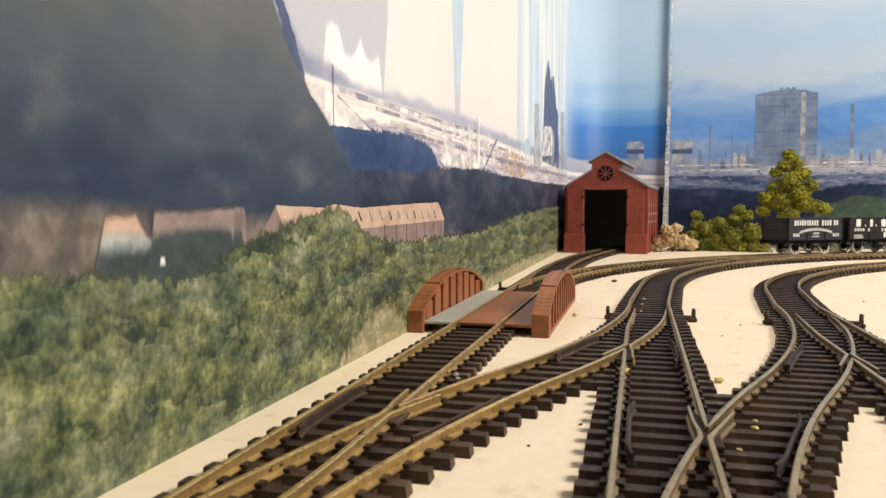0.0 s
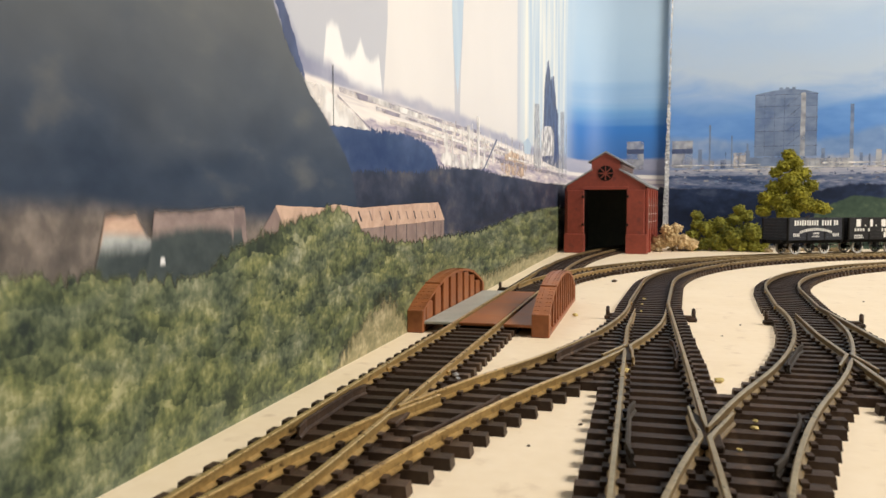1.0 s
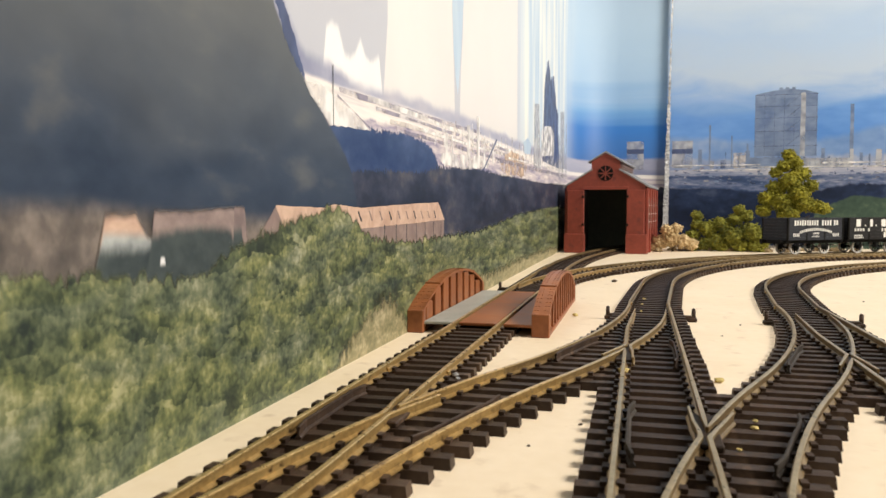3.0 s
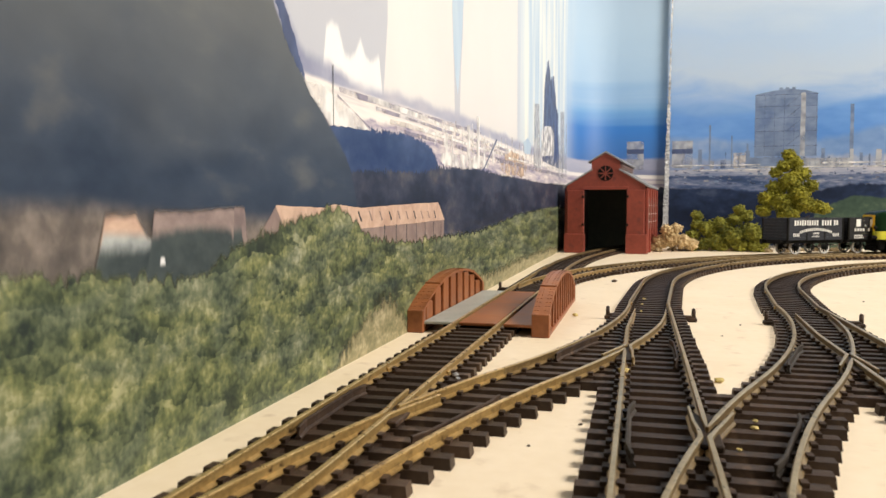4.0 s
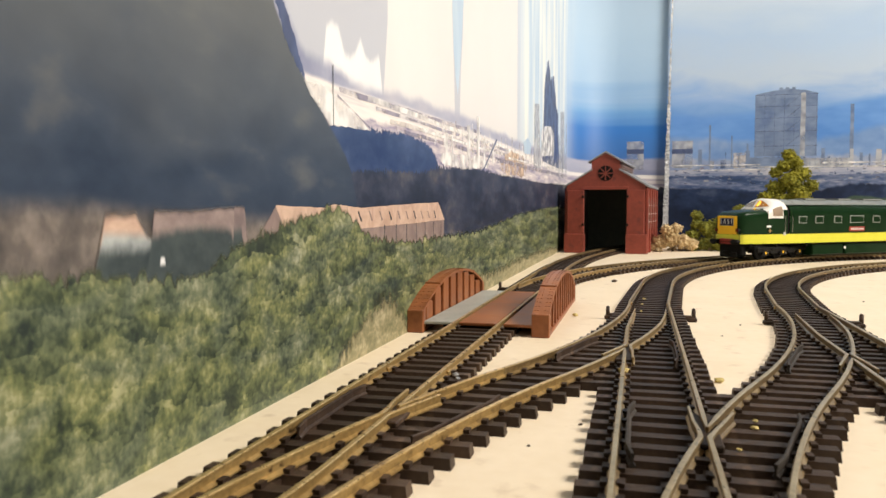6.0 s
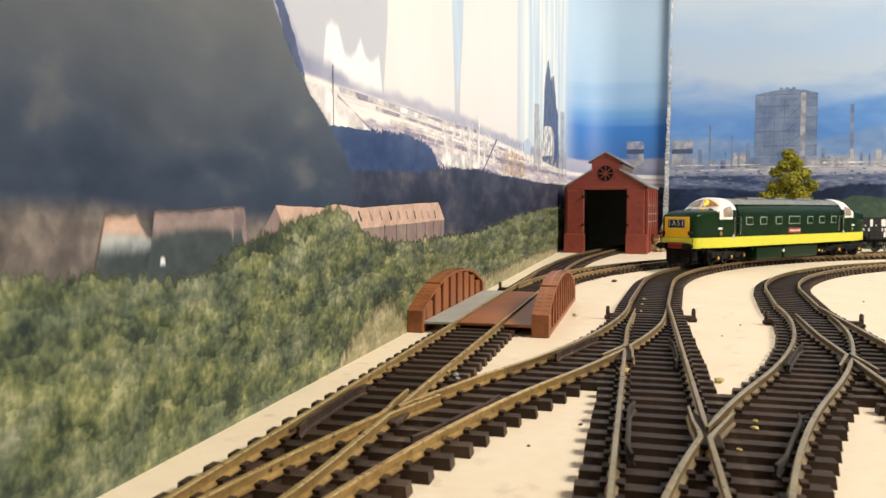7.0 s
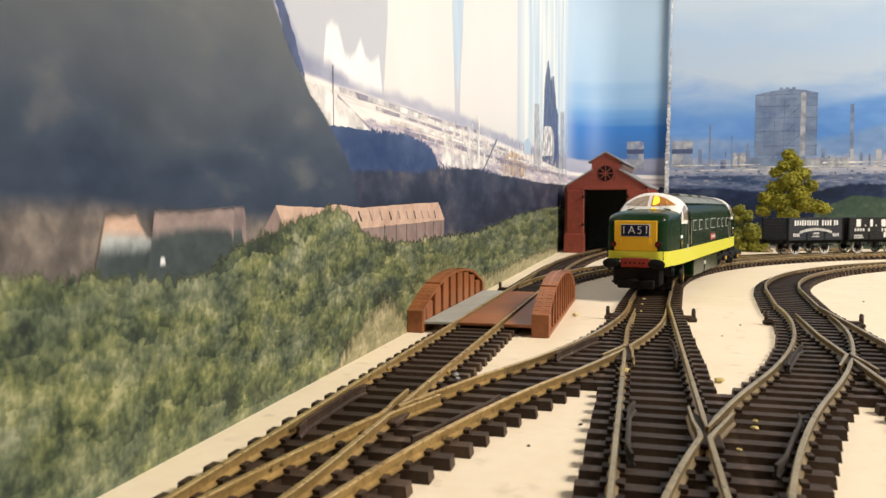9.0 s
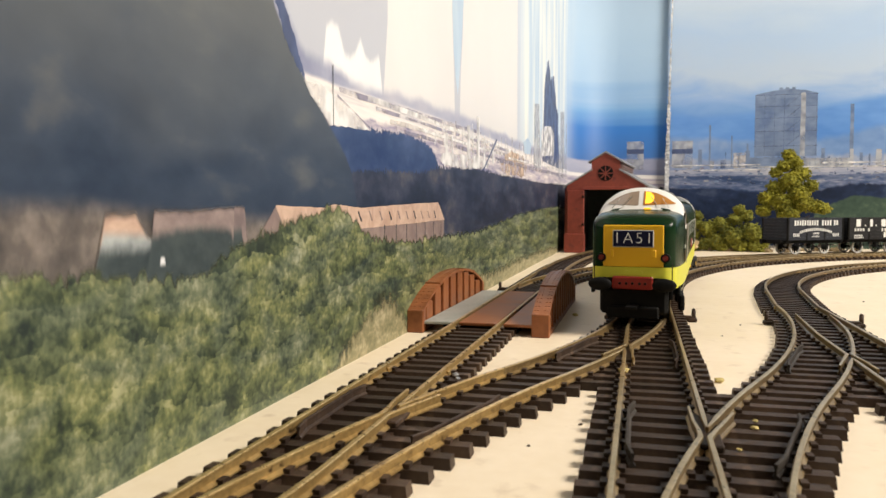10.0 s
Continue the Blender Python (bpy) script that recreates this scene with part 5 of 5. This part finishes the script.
def loft(name, keep, material, parent, label="", grow=0.0, caps=False):
    """The part of the lofted body whose faces pass keep(x, y, z)."""
    bm = bmesh.new()
    rings = []
    for x in STATIONS:
        h = section_ring(x, grow=grow)
        pts = [(y, z) for y, z in h] + [(-y, z) for y, z in h[-2::-1]]
        rings.append([bm.verts.new(Vector((x, y, z)) * M) for y, z in pts])
    for a, b in zip(rings, rings[1:]):
        for j in range(len(a) - 1):
            q = (a[j], b[j], b[j + 1], a[j + 1])
            c = sum((p.co for p in q), Vector()) / 4 / M
            if keep(c.x, c.y, c.z):
                bm.faces.new(q)
    if caps:
        for r, s in ((rings[0], 1), (rings[-1], -1)):
            k = len(r)
            for j in range(k // 2):
                q = (r[j], r[j + 1], r[k - 2 - j], r[k - 1 - j]) if j + 1 < k - 2 - j else (r[j], r[j + 1], r[k - 1 - j])
                c = sum((p.co for p in q), Vector()) / len(q) / M
                if keep(c.x, c.y, c.z):
                    bm.faces.new(q[::s])
    bmesh.ops.delete(bm, geom=[p for p in bm.verts if not p.link_faces], context="VERTS")
    bmesh.ops.recalc_face_normals(bm, faces=bm.faces)
    return smooth(part(name, bm, material, parent, label))


def windscreen_x(y, z):
    """How far forward the cab front lies at (y, z)."""
    best = 99.0
    for i in range(92):
        x = 108.0 - i * 0.1
        w, zs, zt, p = half_width(x), SHOULDER(x), roof_z(x), power(x)
        if zs + (zt - zs) * max(0, 1 - (abs(y) / w) ** p) ** (1 / p) >= z:
            return x
    return best


def lettering(text, size, material, parent, m, depth=0.15):
    c = bpy.data.curves.new("text", "FONT")
    c.body, c.size, c.extrude, c.align_x, c.align_y = text, size * M, depth * M, "CENTER", "CENTER"
    c.space_character, c.offset = 1.2, -0.00009
    tmp = new("text", c)
    bpy.context.view_layer.update()
    me = bpy.data.meshes.new_from_object(tmp.evaluated_get(bpy.context.evaluated_depsgraph_get()))
    bpy.data.objects.remove(tmp)
    ob = link("lettering", me, material, parent)
    ob.matrix_local = m
    return ob


def locomotive():
    t = root("diesel_locomotive", "two-tone green model diesel locomotive with yellow nose, on rails", "locomotive")
    cab = lambda x, y, z: (85.5 < abs(x) < 108 and z > 43.2) or (89.5 < abs(x) < 108.5 and z > 36.0 and abs(y) > 12)
    band = lambda x, y, z: z < 21.4
    roof = lambda x, y, z: abs(x) < 84 and z > 47.0
    recess = lambda x, y, z: 82 < abs(x) < 85 and z > 21.5
    # the lower edge rises over the buffers at each end
    loft("band", lambda x, y, z: band(x, y, z) and not (abs(x) > 133.5 and z < 17.4 and abs(y) < 8.6), LIME, t, "lime-green lower band", caps=True)
    loft("body_shell", lambda *c: not (band(*c) or cab(*c) or roof(*c) or recess(*c)), GREEN, t, "glossy dark green body", caps=True)
    for e in (-1, 1):
        loft("cab_surround", lambda *c: cab(*c) and c[0] * e > 0, WHITE, t, "white cab window surround")
    loft("roof", roof, GREY_ROOF, t, "grey roof")
    for e in (-1, 1):
        loft("door_recess", lambda *c: c[0] * e > 0 and (recess(*c) or 80 < abs(c[0]) < 86 and c[2] < 48 and c[2] > 21.5), BLACK, t, grow=-0.8)
    part("underside", boxed(-132, 132, -14, 14, 12.2, 14.2), BLACK, t)
    # gutter strips and roof ribs
    for side in (-1, 1):
        smooth(part("gutter", tube(bmesh.new(), (-83, side * 15.35, 46.2), (83, side * 15.35, 46.2), 0.36, 0.36, 8), GREEN, t))
    for x in (-72, -58, -16, 16, 58, 72):
        pts = [(y, z) for y, z in section_ring(x) if z > 46.5]
        pts += [(-y, z) for y, z in pts[-2::-1]]
        v = [(x + dx, y, z + dz) for y, z in pts for dx, dz in ((-0.45, -0.2), (0.45, -0.2), (0.45, 0.3), (-0.45, 0.3))]
        link("roof_rib", pydata("roof_rib", v, [(4 * i + j, 4 * i + (j + 1) % 4, 4 * i + 4 + (j + 1) % 4, 4 * i + 4 + j) for i in range(len(pts) - 1) for j in range(4)]), GREY_ROOF, t)
    # roof fittings
    for x, l in ((38, 13), (-38, 13), (0, 9)):
        bm = boxed(x - l, x + l, -6.5, 6.5, 50.6, 52.2, 0.6)
        for i in range(int(l)):
            box(bm, x - l + 1.2 + i * 2, x - l + 1.9 + i * 2, -5.6, 5.6, 52.1, 52.6)
        part("roof_grille", bm, GREY_ROOF, t)
    for s in (-1, 1):
        flip = pose(0, 0, 0, 0, 0, 0 if s > 0 else 180)
        # windscreen panes
        for side in (-1, 1):
            nu, nz, vv, ff = 12, 5, [], []
            for i in range(nu + 1):
                y = side * (0.95 + 12.6 * i / nu)
                lo = 44.7 + 0.5 * i / nu
                hi = max(lo + 0.4, 50.6 - 5.6 * (abs(y) / 13.8) ** 2.2)
                for j in range(nz + 1):
                    z = lo + (hi - lo) * j / nz
                    vv.append((windscreen_x(y, z) + 0.28, y, z))
            for i in range(nu):
                for j in range(nz):
                    q = (i * (nz + 1) + j, (i + 1) * (nz + 1) + j, (i + 1) * (nz + 1) + j + 1, i * (nz + 1) + j + 1)
                    ff.append(q if side > 0 else q[::-1])
            # the amber pane is opaque, with the cab lamp's glow painted into its colour
            w = smooth(link("windscreen", pydata("windscreen", [tuple(flip @ Vector(p)) for p in vv], ff), GLASS if side < 0 else AMBER_LIT, t, "opaque coloured windscreen pane"))
            bm = bmesh.new()
            y0 = side * 4.2
            tube(bm, (windscreen_x(y0, 44) + 0.7, y0 + side * 3.2, 43.6), (windscreen_x(y0, 48.5) + 0.6, y0 - side * 0.4, 48.5), 0.14, 0.14, 5)
            tube(bm, (windscreen_x(y0, 44) + 0.7, y0 + side * 7.0, 43.6), (windscreen_x(y0, 47.5) + 0.6, y0 + side * 4.4, 47.5), 0.14, 0.14, 5)
            bmesh.ops.transform(bm, matrix=flip, verts=bm.verts)
            part("wiper", bm, STEEL, w)
            # side cab window, following the curve of the cab
            nu, nz, vv, ff = 6, 5, [], []
            for a in range(nu + 1):
                x = 90.8 + 11.4 * a / nu
                for b in range(nz + 1):
                    z = 37.0 + (8.2 - 2.6 * (a / nu) ** 2) * b / nz
                    w_, zs, zt, pw = half_width(x), SHOULDER(x), roof_z(x), power(x)
                    y = w_ * (1 - max(0, (z - zs) / (zt - zs)) ** pw) ** (1 / pw) + 0.25
                    vv.append((x, side * y, z))
            for a in range(nu):
                for b in range(nz):
                    q = (a * (nz + 1) + b, (a + 1) * (nz + 1) + b, (a + 1) * (nz + 1) + b + 1, a * (nz + 1) + b + 1)
                    ff.append(q[::-1] if side > 0 else q)
            smooth(link("cab_side_window", pydata("cab_side_window", [tuple(flip @ Vector(p)) for p in vv], ff), GLASS, t, "tinted cab side window"))
            q = part("cab_door", box(bmesh.new(), 107.6, 107.9, 17.0 if side > 0 else -17.6, 17.6 if side > 0 else -17.0, 22, 41.5), BLACK, t)
            q.matrix_local = flip
            for x in (87.6, 79.2):
                bm = tube(bmesh.new(), (x, side * 17.9, 23), (x, side * 17.9, 37), 0.25, 0.25, 6)
                bmesh.ops.transform(bm, matrix=flip, verts=bm.verts)
                part("handrail", bm, STEEL, t)
            # plated details on the flank
            bm = bmesh.new()
            y0, y1 = (17.5, 17.75) if side > 0 else (-17.75, -17.5)
            box(bm, 104.2, 109.0, y0, y1, 27.4, 29.0)
            part("painted_number", bm.copy(), LETTER, t).matrix_local = flip
            bm.free()
            bm = bmesh.new()
            box(bm, 103.4, 107.6, y0, y1, 24.2, 25.0)
            box(bm, 105.0, 106.0, y0, y1, 22.8, 26.4)
            part("crest", bm, mat("dull_gold", (0.30, 0.17, 0.06), (0.40, 0.24, 0.09), 0.5, scale=600), t, "small painted crest").matrix_local = flip
            part("data_panel", box(bmesh.new(), 87.0, 89.8, y0 + 0.05, y1 + 0.05, 20.4, 23.6), FRAME, t).matrix_local = flip
            for x, z in ((96, 12.6), (126, 12.6), (60, 12.6)):
                bm = box(bmesh.new(), x - 1, x + 1, side * 16 - 0.7, side * 16 + 0.7, 10.5, 14, 0.3)
                part("step", bm, BLACK, t).matrix_local = flip
        # nose: panel, headcode box, lamps, beam, buffers
        nose = part("nose_panel", box(bmesh.new(), 135.6, 136.35, -11, 11, 21.6, 37.2, 0.3), YELLOW, t, "yellow warning panel")
        nose.matrix_local = flip
        for y in (-9.6, 9.6):
            part("panel_bracket", box(bmesh.new(), 136.2, 137.0, y * 0.8 - 0.7, y * 0.8 + 0.7, 25, 28, 0.3), YELLOW, nose)
        part("headcode_frame", box(bmesh.new(), 136.2, 137.0, -7.5, 7.5, 28.9, 35.3, 0.3), FRAME, nose, "thin pale headcode surround")
        part("headcode_box", box(bmesh.new(), 136.6, 137.15, -7.2, 7.2, 29.2, 35.1, 0.2), BLUE, nose, "dark blue headcode panel")
        lettering("1A51", 5.9, LETTER, nose, Matrix(((0, 0, 1, 137.2 * M), (1, 0, 0, 0), (0, 1, 0, 32.2 * M), (0, 0, 0, 1))))
        for y in (-11.6, 11.6):
            bm = tube(bmesh.new(), (134.4, y, 25), (136.8, y, 25), 1.9, 1.7, 14)
            lamp = part("tail_lamp", bm, BLACK, t, "round tail lamp with dark red lens")
            lamp.matrix_local = flip
            part("lens", tube(bmesh.new(), (136.7, y, 25), (137.1, y, 25), 1.2, 1.0, 12), LENS, lamp)
            bm = tube(bmesh.new(), (131, y, 15.4), (139.6, y, 15.4), 2.0, 2.0, 12)
            bmesh.ops.create_uvsphere(bm, u_segments=16, v_segments=8, radius=1, matrix=pose(140 * M, y * M, 15.3 * M) @ Matrix.Diagonal((1.1 * M, 4.4 * M, 2.5 * M, 1)))
            smooth(part("buffer", bm, BLACK, t, "black oval buffer")).matrix_local = flip
            bm = tube(bmesh.new(), (136.4, y * 1.22, 17), (136.6, y * 1.22, 23.2), 0.22, 0.22, 6)
            part("lamp_iron", bm, BLACK, t).matrix_local = flip
        bm = box(bmesh.new(), 134.6, 137.4, -7.4, 7.4, 13.2, 18.0, 0.5)
        beam = part("buffer_beam", bm, RED, t, "red buffer beam")
        beam.matrix_local = flip
        bm = bmesh.new()
        for y in (-4.6, -2.2, 0, 2.6, 4.6):
            tube(bm, (137.3, y, 15.4), (137.9, y, 15.4), 0.6, 0.5, 8)
        part("pipe_fittings", bm, BLACK, beam)
        part("band_grille", box(bmesh.new(), 136.0, 136.3, -3.4, 3.4, 18.6, 20.2), LIME, t).matrix_local = flip
        bm = box(bmesh.new(), 126, 132.6, -12.6, 12.6, 3.2, 13.6, 1.2)
        box(bm, 133, 135, -9.5, 9.5, 2.0, 6.5, 0.6)
        part("front_skirt", bm, BLACK, t, "black undercarriage skirt").matrix_local = flip
        bm = box(bmesh.new(), 134, 142, -2.2, 2.2, 6.2, 7.4, 0.3)
        part("coupling", bm, BLACK, t).matrix_local = flip
    # the light in the leading cab
    vv = [(windscreen_x(y, z) + 0.42, y, z) for y, z in ((1.7, 45.4), (3.6, 45.5), (5.2, 46.6), (5.0, 48.6), (3.8, 50.0), (1.7, 50.5))]
    link("cab_lamp", pydata("cab_lamp", vv, [(0, 1, 2, 3, 4, 5)]), LAMP, t, "glowing yellow cab lamp")
    # a small glowing block drawn for the lamp's light spilling below the pane
    part("lamp_spill", boxed(106.5, 108.2, 1.4, 4.2, 42.9, 43.7, 0.3), LAMP, t)
    # body-side windows and nameplate
    for side in (-1, 1):
        y0, y1 = (17.3, 17.85) if side > 0 else (-17.85, -17.3)
        for x, w, zz in ((66.8, 4.8, 0), (46.4, 4.8, 0), (23, 4.8, 0), (-1.8, 9.0, 0.3), (-28, 4.8, 0), (-48.5, 4.8, 0), (-69.7, 4.8, 0)):
            fr = part("window_frame", boxed(x - w, x + w, y0, y1, 30.6, 36.8 + zz, 0.08), FRAME, t, "thin white window frame")
            part("pane", boxed(x - w + 0.55, x + w - 0.55, y0 - 0.1, y1 + 0.1, 31.1, 36.3 + zz), GREEN, fr)
        part("nameplate", boxed(-12, 8.2, y0, y1 + 0.1, 23.0, 27.2, 0.2), RED, t, "red nameplate")
        bm = bmesh.new()
        for i in range(7):
            box(bm, -10.4 + i * 2.5, -9.0 + i * 2.5, y1 + 0.05 if side > 0 else y0 - 0.3, y1 + 0.3 if side > 0 else y0 - 0.05, 24.3, 25.9)
        part("plate_bars", bm, LETTER, t)
    # tanks between the bogies
    part("fuel_tank", boxed(-48, 8, -14.5, 14.5, 2.2, 12.6, 0.8), GREEN, t, "dark green underframe tank")
    part("fuel_tank", boxed(11, 50, -14.5, 14.5, 2.2, 12.6, 0.8), GREEN, t, "dark green underframe tank")
    for side in (-1, 1):
        part("tank_cap", tube(bmesh.new(), (9.5, side * 14.3, 8.4), (9.5, side * 15.2, 8.4), 1.2, 1.2, 10), WHITE, t)
    bogies = []
    for bx in (90, -90):
        b = new("bogie")
        b.parent = t
        b.location.x = bx * M
        bogies.append((b, bx))
        wheels = []
        for side in (-1, 1):
            bm = boxed(-38, 38, side * 14.2 - 0.9, side * 14.2 + 0.9, 6.6, 10.6, 0.5)
            for x in (-27, 0, 27):
                box(bm, x - 4.2, x + 4.2, side * 14.4 - 1.0, side * 14.4 + 1.2, 3.6, 9.4, 0.6)
            for x in (-13.5, 13.5):
                box(bm, x - 5.5, x + 5.5, side * 14.6 - 0.7, side * 14.6 + 0.8, 5.0, 7.6, 0.4)
                tube(bm, (x - 4, side * 15, 8.8), (x + 4, side * 15, 8.8), 1.0, 1.0, 8)
            part("side_frame", bm, BLACK, b, "black bogie side frame")
            for x in (-27, 0, 27):
                part("axle_cap", tube(bmesh.new(), (x, side * 15.2, 6.1), (x, side * 15.8, 6.1), 1.4, 1.2, 12), YELLOW, b, "yellow axle-box cover")
        part("crosspiece", boxed(-36, 36, -11, 11, 8.2, 11.8, 0.5), BLACK, b)
        for x in (-27, 0, 27):
            bm = bmesh.new()
            for side in (-1, 1):
                ring(bm, side * 8.8, 5.2, 7.5, 2.4, 0, 0)
                tube(bm, (0, side * 8.6 - 0.5, 0), (0, side * 8.6 + 0.5, 0), 5.4, 5.4, 16)
                box(bm, -4.6, 4.6, side * 9.2 - 0.3, side * 9.2 + 0.3, -0.6, 0.6)
            tube(bm, (0, -9, 0), (0, 9, 0), 1.0, 1.0, 8)
            w = part("wheelset", bm, BLACK, b, "black wheelset")
            w.location = (x * M, 0, 7.5 * M)
            wheels.append((w, x))
        bogies[-1] += (wheels,)
    return t, bogies


loco, bogies = locomotive()

# ---- sleepers ----
for me, t, m in pieces:
    ob = new("sleeper", me)
    ob.parent, ob.matrix_basis = t, m

# where the locomotive's middle stands along its track, by time
DISTANCE = [(0, 1052), (4.5, 608), (5, 558.5), (5.5, 508.5), (6.8, 382.5), (7.5, 317), (8, 268.5), (8.5, 219.5), (9, 169.5), (9.5, 116), (10, 60)]
SWAY = [(0, 0), (8.5, 0), (9, -0.7), (9.5, -1.7), (10, -3.0)]      # the leading end swings out as the curve ends


def along(t):
    return float(np.interp(t, [d[0] for d in DISTANCE], [d[1] for d in DISTANCE]))


def motions():
    times = [i * 0.1 for i in range(101)]
    rows, turns = [], {b: [] for b, _, _ in bogies}
    spins = {w: [] for _, _, ws in bogies for w, _ in ws}
    for t in times:
        s = along(t)
        (xa, ya), (xb, yb) = line_b(s - 90), line_b(s + 90)
        xa += float(np.interp(t, [d[0] for d in SWAY], [d[1] for d in SWAY]))
        head = math.atan2(ya - yb, xa - xb)
        rows.append((t, pose((xa + xb) / 2 * M, (ya + yb) / 2 * M, RAIL_Z * M, 0, 0, math.degrees(head))))
        for b, bx, ws in bogies:
            (x0, y0), (x1, y1) = line_b(s - bx - 10), line_b(s - bx + 10)
            d = math.degrees(math.atan2(y0 - y1, x0 - x1) - head)
            turns[b].append((t, pose(bx * M, 0, 0, 0, 0, (d + 180) % 360 - 180)))
            for w, x in ws:
                spins[w].append((t, pose(x * M, 0, 7.5 * M, 0, math.degrees(-s / 7.5) % 360, 0)))
    walk(loco, rows[::2])
    for b, _, ws in bogies:
        walk(b, turns[b][::2])
        for w, _ in ws:
            walk(w, spins[w])


motions()
